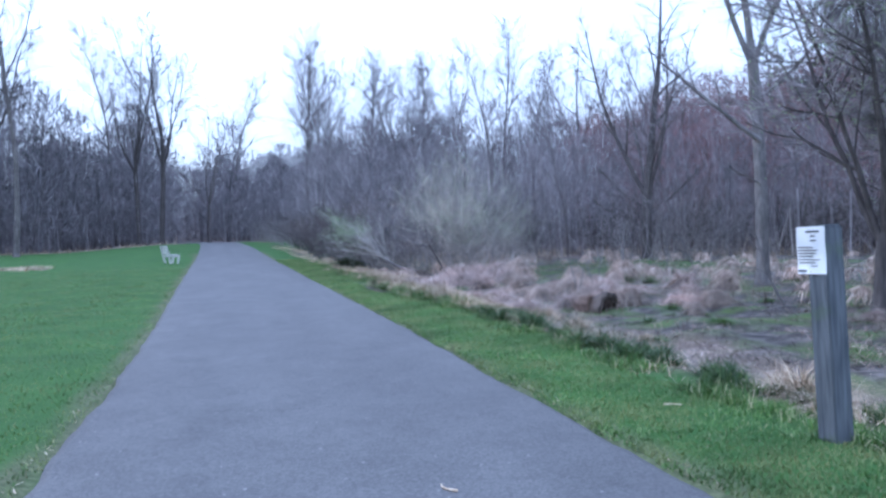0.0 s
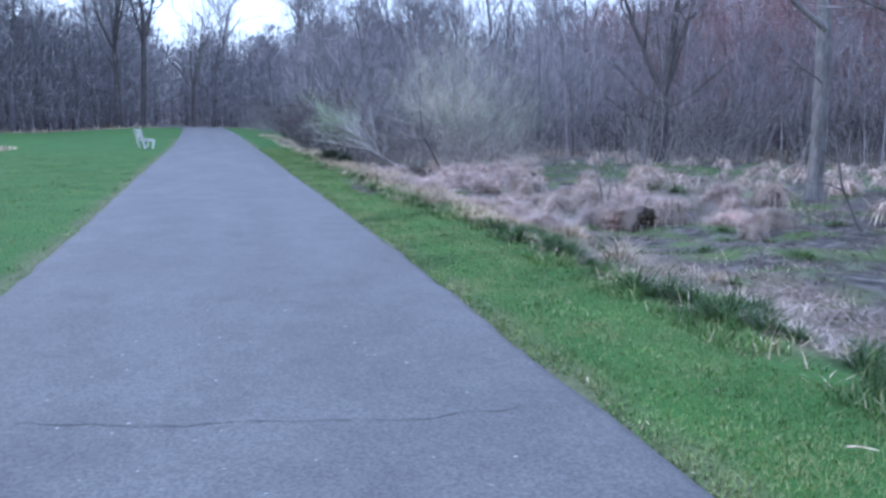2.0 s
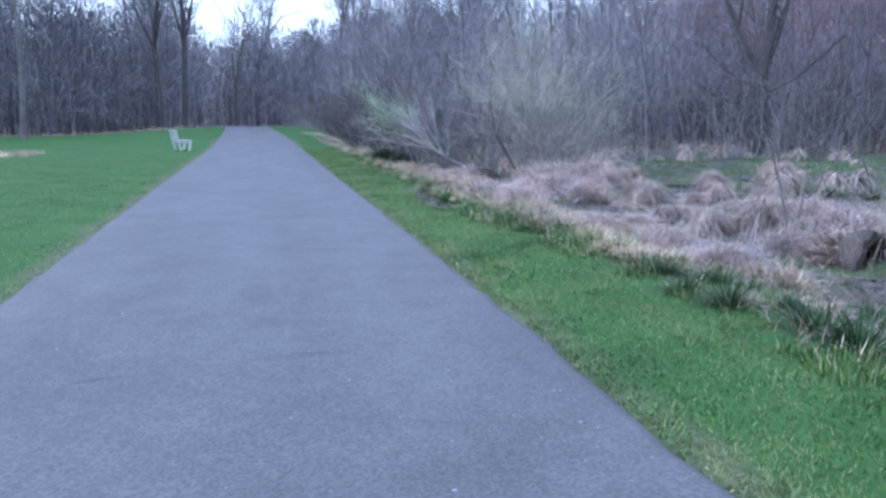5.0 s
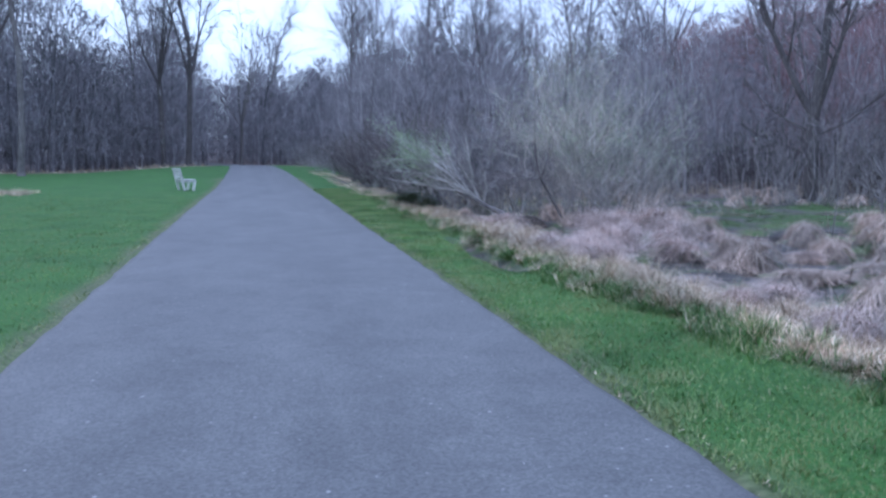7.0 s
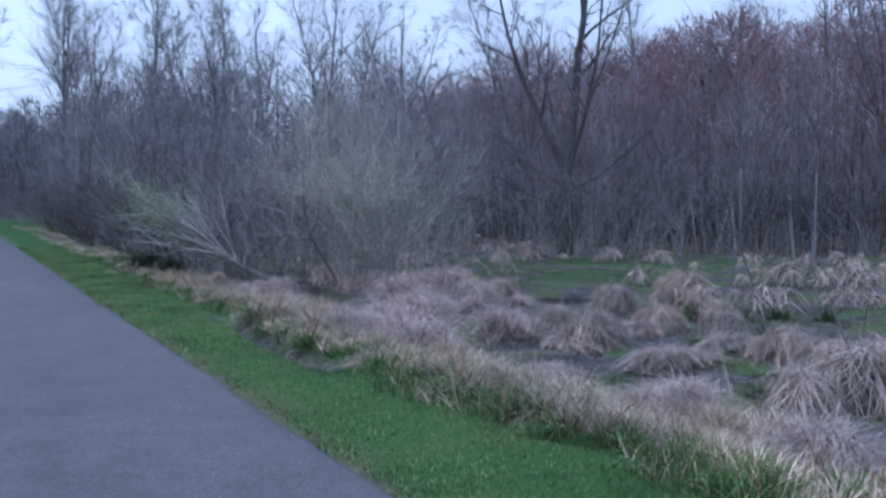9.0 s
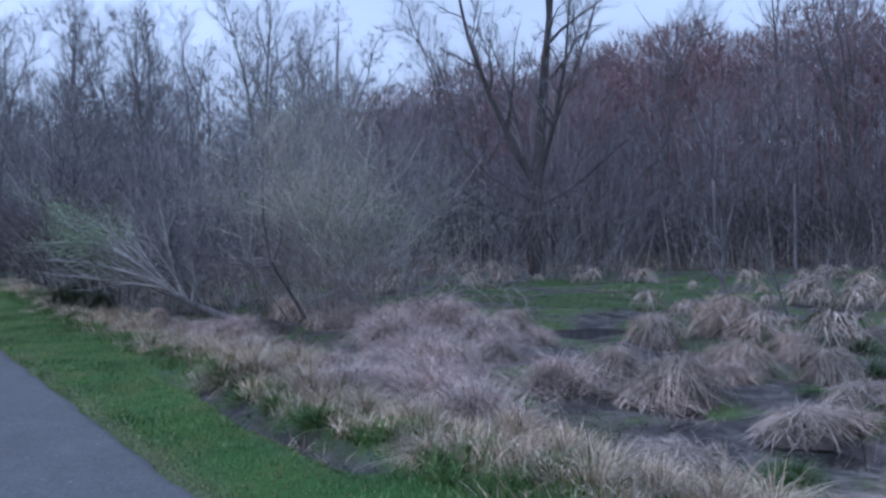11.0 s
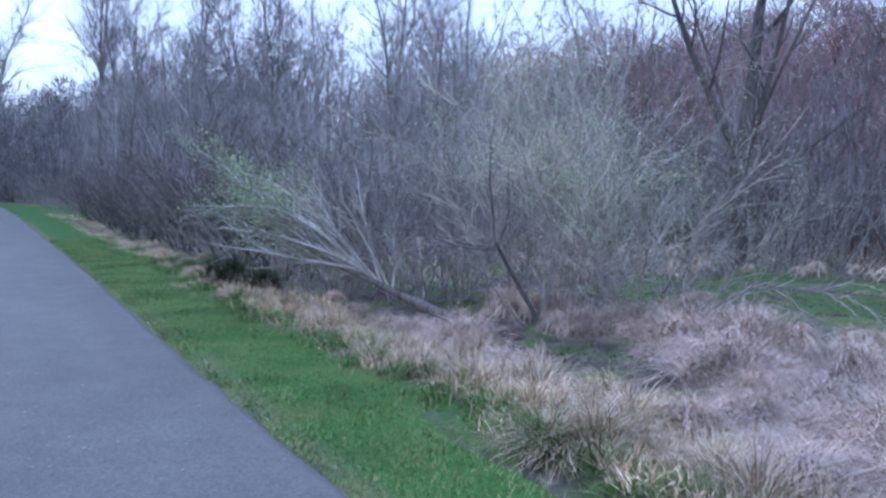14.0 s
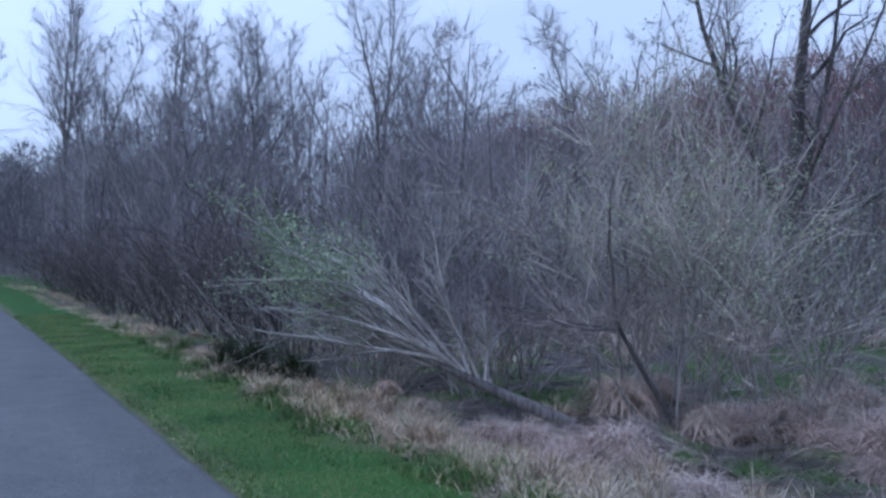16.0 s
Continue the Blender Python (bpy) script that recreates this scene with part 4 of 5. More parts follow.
def fallen_tree():
    """A willow thrown over towards the path; its limbs fan out from the low trunk."""
    r = np.random.RandomState(41)
    base, fork = np.array((5.42, 27.25, 0.02)), np.array((4.60, 27.9, 0.52))
    out, deep, up = np.array((-0.745, 0.668, 0.0)), np.array((0.668, 0.745, 0.0)), np.array((0.0, 0.0, 1.0))
    trunk, boughs, fine, p, q, w, tips = [], [], [], [], [], [], []
    limb(r, base - (fork - base) * 0.35, fork - base, np.linalg.norm(fork - base) * 1.75, 0.082, 0.022, 10, 0.025, 0.012, trunk)
    # elevation in degrees, length, start along the trunk, thickness, droop of the tip
    fan = [(10, 1.1, 0.0, 0.016, 0.03), (16, 1.7, 0.05, 0.022, 0.03), (21, 2.2, 0.1, 0.028, 0.0), (26, 2.2, 0.0, 0.030, -0.01), (30, 2.5, 0.1, 0.036, -0.03), (34, 2.4, 0.02, 0.030, -0.03),
           (38, 2.6, 0.1, 0.040, -0.05), (42, 2.5, -0.05, 0.034, -0.07), (46, 2.5, 0.05, 0.036, -0.09), (51, 2.3, -0.1, 0.032, -0.09), (56, 2.1, -0.15, 0.032, -0.09), (62, 1.8, -0.2, 0.028, -0.06),
           (72, 1.4, -0.28, 0.024, -0.02), (-4, 0.8, 0.0, 0.013, 0.06), (35, 2.0, 0.0, 0.024, -0.04), (18, 1.5, -0.05, 0.018, 0.0), (48, 1.9, 0.0, 0.024, -0.06), (88, 0.9, -0.35, 0.018, 0.0)]
    for elev, length, start, thick, droop in fan:
        a = radians(elev + r.normal(0, 2))
        d = out * math.cos(a) + up * math.sin(a) + deep * r.normal(0.0, 0.20)
        s0 = fork + (fork - base) * start
        pts, rad = limb(r, s0, d, length * 0.86, thick * 0.72, 0.005, 8, 0.085, droop, boughs)
        for j in range(13):
            t = 0.16 + 0.82 * (j + r.uniform(0, 1)) / 13
            s1, e = along(pts, t)
            sub = length * r.uniform(0.18, 0.42) * (1.15 - 0.5 * t)
            cp, cr = limb(r, s1, sideways(r, e, 0.5 * r.uniform(0.5, 1.3)), sub, 0.006 + 0.28 * thick * (1 - t), 0.0035, 3, 0.13, 0.01, fine)
            for k in range(7):
                s2, g = along(cp, (k + r.uniform(0, 1)) / 7)
                s3 = s2 + sideways(r, g, 0.45 * r.uniform(0.3, 1.3)) * r.uniform(0.14, 0.36)
                p.append(s2)
                q.append(s3)
                w.append(0.0040 * r.uniform(0.6, 1.2))
                far = float(np.dot(s3 - fork, out))
                if far > 1.0 + 0.15 * r.normal() and s3[2] > 1.15 + 0.22 * r.normal() and r.uniform() < 0.35 + 0.6 * (s3[2] - 1.0):
                    tips += [s2, s3, s2 + (s3 - s2) * r.uniform(0.2, 0.9)]
    tips = np.array(tips)
    tips = np.concatenate([tips + r.normal(0, 0.07, tips.shape) for _ in range(6)])
    root = tagged(new("fallen_tree"), "fallen pale-barked willow leaning low with young green leaves", "tree")
    part_np("trunk", tube(trunk, 12), BARK, root, "brown-grey trunk", smooth=True)
    for i in range(0, len(boughs), 8):
        part_np("limb", tube(boughs[i:i + 8], 7), LIMB_BARK, root, smooth=True)
    part_np("crown", join([rods(fine, 4), spikes(p, q, w)]), PALE_TWIG, root, "pale grey branches")
    part_np("foliage", leaves(r, tips, 0.034), LEAF, root, "pale young leaves")


def leaning_stem():
    """A dark thin stem that leans out of the willow shrubs, forked at its top."""
    r = np.random.RandomState(47)
    stem, side, fine, p, q, w = [], [], [], [], [], []
    pts, rad = limb(r, (6.55, 26.75, -0.15), (-0.42, 0.32, 0.85), 1.25, 0.034, 0.02, 6, 0.06, 0.0, stem)
    for to, length in [((-0.75, 0.4, 0.35), 1.3), ((0.45, 0.1, 0.9), 1.5), ((-0.2, -0.1, 1.0), 1.6), ((-0.9, 0.1, -0.05), 0.9)]:
        bp, br = limb(r, pts[-1] - np.array((0, 0, 0.06)), to, length, 0.022, 0.006, 6, 0.14, 0.02, side)
        for j in range(9):
            s1, e = along(bp, 0.2 + 0.78 * (j + r.uniform(0, 1)) / 9)
            cp, cr = limb(r, s1, sideways(r, e, 0.7 * r.uniform(0.5, 1.3)), r.uniform(0.25, 0.6), 0.008, 0.003, 3, 0.16, 0.03, fine)
            for k in range(5):
                s2, g = along(cp, (k + r.uniform(0, 1)) / 5)
                p.append(s2)
                q.append(s2 + sideways(r, g, 0.6 * r.uniform(0.3, 1.3)) * r.uniform(0.1, 0.28))
                w.append(0.0036 * r.uniform(0.6, 1.2))
    root = tagged(new("leaning_tree"), "thin dark forked tree leaning out of the wet ground", "tree")
    part_np("trunk", tube(stem, 9), EDGE_BARK, root, smooth=True)
    for i in range(0, len(side), 6):
        part_np("limb", tube(side[i:i + 6], 6), BARK, root, smooth=True)
    part_np("crown", join([rods(fine, 3), spikes(p, q, w)]), MID_TWIG, root)


def root_hollow(x, y, turn, size):
    """The torn-up peat where the willow stood: a ragged rim round a dark pit."""
    r = np.random.RandomState(int(10 * x + y))
    root = tagged(new("root_hollow"), "dark torn peat bank with a hollow and hanging roots", "hollow", "torn peat hollows")
    n, k = 9, 26
    v = []
    for i in range(n):
        t = i / (n - 1)
        for j in range(k):
            a = 2 * math.pi * j / k
            ragged = 1 + 0.16 * math.sin(3 * a + 1) + 0.12 * math.sin(5 * a + 2.2) + r.normal(0, 0.03)
            back = 0.5 + 0.5 * math.sin(a)
            z = (0.10 + 0.22 * back) * math.exp(-((t - 0.62) / 0.2) ** 2) - 0.10 * (1 - smooth(0.0, 0.5, t)) - 0.10 * float(smooth(0.75, 1.0, t))
            v.append((0.48 * t * ragged * math.cos(a), 0.34 * t * ragged * math.sin(a), float(z) + r.normal(0, 0.008)))
    f = []
    for i in range(n - 1):
        for j in range(k):
            a, b = i * k + j, i * k + (j + 1) % k
            f.append((a, b, b + k, a + k))
    part_np("peat_bank", (np.array(v), np.array(f)), HOLLOW, root, smooth=True)
    a = r.uniform(0.1, 3.0, 46)
    s0 = np.stack([0.30 * np.cos(a), 0.21 * np.sin(a), 0.10 + 0.16 * np.sin(a)], 1)
    s1 = s0 + np.stack([r.normal(0, 0.10, 46), r.uniform(-0.22, 0.05, 46), r.uniform(-0.2, 0.12, 46)], 1)
    part_np("roots", spikes(s0, s1, np.full(46, 0.006)), DARK_BARK, root, "thin torn roots")
    root.matrix_basis = pose(x, y, lz(x, y) + 0.07, 0, 0, turn) @ Matrix.Diagonal((size, size, 0.7 * size, 1))


def leafing_shrub(seed, at, h, stems, spread, share, label, twigs, leaf, leaf_name, n2=9, n3=7):
    r = np.random.RandomState(seed)
    bag = shrub_bag(seed, h, stems, spread, n2, n3, 0.005, 0.014, 0.24)
    q = np.array(bag["q"])
    keep = q[(r.uniform(size=len(q)) < share) & (q[:, 2] > 0.4 * h)]
    pts = np.concatenate([keep + r.normal(0, 0.08, keep.shape) for _ in range(8)])
    tree_thing("willow_shrub", bag, STEM_BARK, twigs, at, label, "shrub", foliage=(leaves(r, pts, 0.027), leaf, leaf_name))


fallen_tree()
leaning_stem()
root_hollow(5.53, 26.58, -30, 1.0)
leafing_shrub(51, (6.95, 27.35, -0.1), 3.75, 36, 0.55, 0.9, "tall willow shrub hazed with grey-green leaves", PALE_TWIG, GREY_LEAF, "pale young leaves")
leafing_shrub(54, (7.65, 26.2, -0.12), 2.5, 20, 0.55, 0.6, "willow shrub with grey-green leaves at the tips", PALE_TWIG, GREY_LEAF, "pale young leaves")
leafing_shrub(55, (8.3, 28.6, -0.1), 3.1, 20, 0.6, 0.35, "bare willow shrub with a few grey-green leaves", PALE_TWIG, GREY_LEAF, "few pale leaves")
leafing_shrub(52, (6.3, 29.6, -0.1), 2.9, 30, 0.72, 0.05, "bare twiggy willow shrub behind the fallen tree", MID_TWIG, BUD, "few buds")
leafing_shrub(53, (5.2, 30.6, -0.05), 2.3, 30, 0.75, 0.04, "bare purple-grey willow shrub with fine twigs", TWIG, BUD, "few buds")
leafing_shrub(56, (7.4, 31.2, -0.05), 3.0, 26, 0.7, 0.05, "dense bare willow shrub with fine purple twigs", MID_TWIG, BUD, "few buds")
for i, (x, y) in enumerate([(21.5, 36.5), (24.5, 32.0), (23.0, 38.5), (27.0, 29.0), (28.0, 22.0), (19.5, 39.5)]):
    leafing_shrub(60 + i, (x, y, lz(x, y)), 4.6, 15, 0.6, 0.5, "shrub with grey-green buds at the edge of the woods", TWIG, BUD, "grey-green buds", 5, 5)

def pale_stems():
    r = np.random.RandomState(91)
    p = []
    while len(p) < 170:
        x, y = r.uniform(7, 30), r.uniform(8, 42)
        if not inside(MARSH, np.array(x), np.array(y)) and (inside(MARSH, np.array(x - 1.8), np.array(y - 1.4)) or inside(MARSH, np.array(x - 2.5), np.array(y))):
            p.append((x, y, lz(x, y) - 0.05))
    p = np.array(p)
    n = len(p)
    tl, az, L = np.abs(r.normal(0, 0.22, n)), r.uniform(0, 6.283, n), r.uniform(0.8, 3.4, n)
    q = p + np.stack([np.sin(tl) * np.cos(az), np.sin(tl) * np.sin(az), np.cos(tl)], 1) * L[:, None]
    side_p = p + (q - p) * r.uniform(0.3, 0.8, n)[:, None]
    side_q = side_p + np.stack([r.normal(0, 0.3, n), r.normal(0, 0.3, n), r.uniform(0.2, 0.7, n)], 1)
    tagged(part_np("pale_stems", join([spikes(p, q, 0.008 + 0.008 * L), spikes(side_p, side_q, np.full(n, 0.008))]), PALE_TWIG), "pale thin stems standing before the dark woods", "stems", kind="stuff")


pale_stems()

# ---- the post, its notice, and the bench ----


def post():
    root = tagged(new("notice_post"), "square weathered grey timber post leaning in the grass", "post")
    part("shaft", box_bm(0.145, 0.145, 1.40, (0, 0, 0.59), 0.008), POST_WOOD, root)
    cap = box_bm(0.13, 0.13, 0.018, (0, 0, 1.297), 0.006)
    part("top", cap, POST_WOOD, root, "weathered grey end grain")
    root.matrix_basis = pose(3.43, 4.33, lz(3.43, 4.33) - 0.01) @ Matrix.Rotation(radians(2.2), 4, (-0.62, -0.78, 0)) @ pose(0, 0, 0, 0, 0, -81)
    sheet = tagged(new("paper_notice"), "white printed paper notice fixed to the post", "notice")
    bm = bmesh.new()
    bmesh.ops.create_grid(bm, x_segments=8, y_segments=10, size=0.5)
    for v in bm.verts:
        x, y = v.co.x, v.co.y
        v.co = (x * 0.216, -0.004 * math.cos(x * 5) - 0.002 * math.sin(y * 9), y * 0.285)
    geo = bmesh.ops.extrude_face_region(bm, geom=bm.faces[:])
    bmesh.ops.translate(bm, vec=(0, 0.002, 0), verts=[v for v in geo["geom"] if isinstance(v, bmesh.types.BMVert)])
    part("sheet", bm, PAPER, sheet)
    for x, z, w, h in [(0.03, 0.112, 0.10, 0.010), (0.03, 0.085, 0.03, 0.009), (0.03, 0.058, 0.045, 0.009), (-0.03, 0.018, 0.11, 0.006), (-0.015, 0.0, 0.15, 0.006), (-0.02, -0.018, 0.13, 0.006), (-0.03, -0.036, 0.11, 0.006), (-0.005, -0.056, 0.16, 0.006), (-0.02, -0.074, 0.12, 0.006), (0.03, -0.094, 0.05, 0.005), (-0.06, -0.122, 0.06, 0.012)]:
        part("print_line", box_bm(w, 0.0016, h, (x, -0.0105, z)), INK, sheet)
    for z in (0.125, -0.128):
        bm = bmesh.new()
        bmesh.ops.create_cone(bm, segments=10, radius1=0.004, radius2=0.003, depth=0.004, cap_ends=True, matrix=pose(0.0, -0.0085, z, 90))
        part("staple", bm, STEEL, sheet)
    sheet.matrix_basis = root.matrix_basis @ pose(-0.035, -0.0785, 1.155, 0, 0, 0)


def bench():
    root = tagged(new("park_bench"), "pale slatted park bench standing on the lawn", "bench")
    for s in (-0.5, 0.5):
        bm = box_bm(0.09, 0.10, 0.98, (0, 0, 0), 0.01, pose(0, 0, 0, 0, -14, 0))
        bmesh.ops.translate(bm, vec=(-0.22, s, 0.48), verts=bm.verts)
        part("back_leg", bm, BENCH_WOOD, root)
        bm = box_bm(0.09, 0.10, 0.46, (0, 0, 0), 0.01, pose(0, 0, 0, 0, 10, 0))
        bmesh.ops.translate(bm, vec=(0.30, s, 0.22), verts=bm.verts)
        part("front_leg", bm, BENCH_WOOD, root)
        part("side_rail", box_bm(0.56, 0.05, 0.09, (0.06, s, 0.40), 0.008), BENCH_WOOD, root)
    for i in range(4):
        part("seat_slat", box_bm(0.11, 1.2, 0.035, (-0.12 + i * 0.135, 0, 0.465), 0.008), BENCH_WOOD, root)
    for i in range(3):
        bm = box_bm(0.035, 1.2, 0.12, (0, 0, 0), 0.008, pose(0, 0, 0, 0, -14, 0))
        bmesh.ops.translate(bm, vec=(-0.21 - i * 0.038, 0, 0.60 + i * 0.145), verts=bm.verts)
        part("back_slat", bm, BENCH_WOOD, root)
    root.matrix_basis = pose(-3.75, 47.2, lz(-3.75, 47.2), 0, 0, 20)


post()
bench()

# ---- sedge tussocks ----


def tussock_np(seed, n, radius, height, droop, width, dome, upright):
    """Blades combed down over a low dome, with a looser tuft on top."""
    r = np.random.RandomState(seed)
    az = r.uniform(0, 6.283, n)
    u = np.sqrt(r.uniform(0, 1, n))
    d = radius * 0.72 * u
    lob = 1 + 0.25 * np.sin(az * 3 + seed) + 0.15 * np.sin(az * 5 + 2 * seed)
    p = np.stack([d * lob * np.cos(az), d * lob * np.sin(az), dome * height * (1 - u ** 2) - 0.04], 1)
    lean = 0.2 + (1.25 - upright) * u + r.normal(0, 0.25, n)
    L = height * r.uniform(0.45, 1.1, n) * (1.1 - 0.35 * u)
    comb = 0.6 * math.sin(seed * 1.7)
    vf = blades(r, p, az + comb + r.normal(0, 0.55, n), lean, L, width * r.uniform(0.6, 1.3, n), droop * (0.5 + 0.7 * u) * r.uniform(0.4, 1.5, n), 3)
    return vf


def mound_np(seed, n, radius, height, width):
    """A haystack of old sedge: blades combed down over a blunt cone."""
    r = np.random.RandomState(seed)
    az = r.uniform(0, 6.283, n)
    u0 = r.uniform(0.0, 0.75, n)
    u1 = u0 + r.uniform(0.25, 0.6, n)
    drift = r.normal(0.35 * math.sin(seed), 0.5, n)
    lift = np.abs(r.normal(0.0, 0.035, n))
    wide = width * r.uniform(0.6, 1.4, n)
    rows = []
    for k in range(4):
        u = u0 + (u1 - u0) * k / 3
        a = az + drift * k / 3
        lob = 1 + 0.22 * np.sin(a * 2 + seed) + 0.16 * np.sin(a * 5 + 2 * seed) + 0.08 * np.sin(a * 9 + seed)
        w = radius * u * lob + lift * (0.5 + k / 3)
        z = height * (1 - np.minimum(u, 1.3) ** 2.1) + lift
        rows.append(np.stack([w * np.cos(a), w * np.sin(a), np.maximum(z, -0.06)], 1))
    side = np.stack([-np.sin(az), np.cos(az), 0 * az], 1) * wide[:, None] * 0.5
    v = np.stack([rows[0] - side, rows[0] + side, rows[1] - side, rows[1] + side, rows[2] - side * 0.8, rows[2] + side * 0.8, rows[3]], 1)
    f = np.array([(0, 1, 3), (0, 3, 2), (2, 3, 5), (2, 5, 4), (4, 5, 6)])
    vf = (v.reshape(-1, 3), (f[None] + (np.arange(n) * 7)[:, None, None]).reshape(-1, 3))
    k = 14
    core, cf = [(0, 0, height * 0.93)], []
    for i in range(1, 5):
        q = i / 4
        for j in range(k):
            a = 2 * np.pi * j / k
            w = radius * 0.95 * q * (1 + 0.22 * math.sin(a * 2 + seed) + 0.16 * math.sin(a * 5 + 2 * seed))
            core.append((w * math.cos(a), w * math.sin(a), height * 0.93 * (1 - q ** 2.1) - 0.05))
    for j in range(k):
        cf.append((0, 1 + j, 1 + (j + 1) % k))
        for i in range(3):
            a, b = 1 + i * k + j, 1 + i * k + (j + 1) % k
            cf += [(a, a + k, b + k), (a, b + k, b)]
    m = n // 4
    tuft = blades(r, np.stack([r.normal(0, 0.13, m), r.normal(0, 0.13, m), np.full(m, height * 0.7)], 1), r.uniform(0, 6.283, m), np.abs(r.normal(0.3, 0.4, m)), height * r.uniform(0.4, 1.1, m), np.full(m, width), r.uniform(0.2, 0.9, m), 3)
    return join([vf, tuft]), (np.array(core) * 0.9, np.array(cf))


def tussock_mesh(seed, n, radius, height, material, droop, width, dome, upright):
    return np_mesh("sedge", *tussock_np(seed, n, radius, height, droop, width, dome, upright), material)


straw_m = [tussock_mesh(400 + i, 460, 0.34, 0.36, STRAW, 0.75, 0.0075, 0.45, 0.25) for i in range(5)]


def mound_mesh(seed, n, radius, height, width):
    hair, core = mound_np(seed, n, radius, height, width)
    return np_mesh("tuft", *hair, THATCH), np_mesh("matted_base", *core, MATTED)


thatch_m = [mound_mesh(410 + i, 820, 0.42, 0.38, 0.006) for i in range(6)]


def fluff_mesh(seed, n, radius, height):
    """A soft heap of fine old sedge, its blades tangled every way over a heart coloured dark as shade in the gaps."""
    r = np.random.RandomState(seed)
    hair, core = mound_np(seed, n // 3, radius, height * 0.8, 0.0045)
    az = r.uniform(0, 6.283, n)
    u = np.sqrt(r.uniform(0, 1, n))
    lob = 1 + 0.22 * np.sin(az * 2 + seed) + 0.16 * np.sin(az * 5 + 2 * seed)
    p = np.stack([radius * 0.95 * u * lob * np.cos(az), radius * 0.95 * u * lob * np.sin(az), height * 0.72 * (1 - u ** 2.1) - 0.02], 1)
    lean = 0.05 + 0.40 * u + np.abs(r.normal(0, 0.3, n))
    tangle = blades(r, p, az + r.normal(0, 1.0, n), lean, height * r.uniform(0.35, 1.15, n), 0.0055 * r.uniform(0.6, 1.4, n), r.uniform(0.3, 1.6, n), 3)
    hair = join([hair, tangle])
    return np_mesh("tuft", *hair, PINK_SEDGE), np_mesh("matted_base", *core, MATTED)


loose_m = [fluff_mesh(450 + i, 900, 0.44, 0.46) for i in range(5)]
green_m = [tussock_mesh(420 + i, 300, 0.26, 0.34, SEDGE, 0.45, 0.008, 0.25, 0.5) for i in range(4)]
deep_m = [tussock_mesh(425 + i, 300, 0.24, 0.32, DEEP_SEDGE, 0.45, 0.008, 0.25, 0.5) for i in range(3)]
DARK_RUSH = plant("dark_rush", [(0.0, (0.02, 0.032, 0.015)), (0.7, (0.045, 0.065, 0.028)), (1.0, (0.09, 0.10, 0.05))], 0.6)
rush_m = [tussock_mesh(430, 700, 0.45, 0.46, DARK_RUSH, 0.4, 0.010, 0.8, 0.5)]


far_rest = {}
FAR_GROUPS = ("green sedge tussocks", "dry sedge tussocks", "bank sedge clumps", "green marsh clumps", "old sedge tussocks")


def into_rest(meshes, m):
    """Adds a small far clump to the joined rest of its material."""
    for me in meshes:
        v = np.empty(len(me.vertices) * 3, dtype=np.float32)
        f = np.empty(len(me.polygons) * 3, dtype=np.int32)
        me.vertices.foreach_get("co", v)
        me.polygons.foreach_get("vertices", f)
        a = np.array(m)
        far_rest.setdefault(me.materials[0].name, (me.materials[0], []))[1].append((v.reshape(-1, 3) @ a[:3, :3].T + a[:3, 3], f.reshape(-1, 3)))


def tussock(meshes, x, y, size, label, group, squash=1.0):
    mesh = meshes[rng.randint(len(meshes))]
    m = pose(x, y, max(lz(x, y), -0.17), 0, 0, rng.uniform(0, 360)) @ Matrix.Diagonal((size, size, size * squash, 1))
    if group in FAR_GROUPS and (y > 25.5 or x > 6.5):
        return into_rest(mesh if isinstance(mesh, tuple) else (mesh,), m)
    if isinstance(mesh, tuple):
        ob = new("sedge_tussock")
        for name, data in zip(("tuft", "matted_base"), mesh):
            new(name, data).parent = ob
    else:
        ob = new("sedge_tussock", mesh)
    ob.matrix_basis = m
    return tagged(ob, label, "tussock", group)


# along the bank: green and straw mixed, straw outwards
for i in range(150):
    y = 4.5 + 37 * rng.uniform() ** 1.1
    out = abs(rng.normal(0.0, 0.55))
    x = float(bank(np.array(y))) + 0.05 + out
    if y < 13.5:
        if rng.uniform() < 0.75:
            tussock(deep_m, x - 0.1, y, rng.uniform(0.5, 0.9), "dark green clump of sedge on the marsh bank", "dark green sedge tussocks", rng.uniform(0.7, 1.0))
        else:
            tussock(straw_m, x, y, rng.uniform(0.35, 0.6), "tan clump of dry bent sedge on the marsh bank", "dry sedge tussocks", rng.uniform(0.5, 0.8))
    elif rng.uniform() < 0.42 - 0.5 * out:
        tussock(green_m, x, y, rng.uniform(0.5, 0.95), "green clump of fresh sedge on the marsh bank", "green sedge tussocks")
    else:
        tussock(straw_m, x, y, rng.uniform(0.45, 0.8), "tan clump of dry bent sedge on the marsh bank", "dry sedge tussocks", rng.uniform(0.6, 1.0))
for i in range(70):
    y = 16 + 14 * rng.uniform()
    x = float(bank(np.array(y))) + rng.uniform(0.25, 1.1)
    if rng.uniform() < 0.8:
        tussock(straw_m, x, y, rng.uniform(0.55, 0.95), "cream clump of dry sedge bent over on the bank", "cream bank clumps", rng.uniform(0.9, 1.3))
    else:
        tussock(green_m, x, y, rng.uniform(0.5, 0.8), "green clump of fresh sedge on the marsh bank", "green sedge tussocks", rng.uniform(0.8, 1.0))
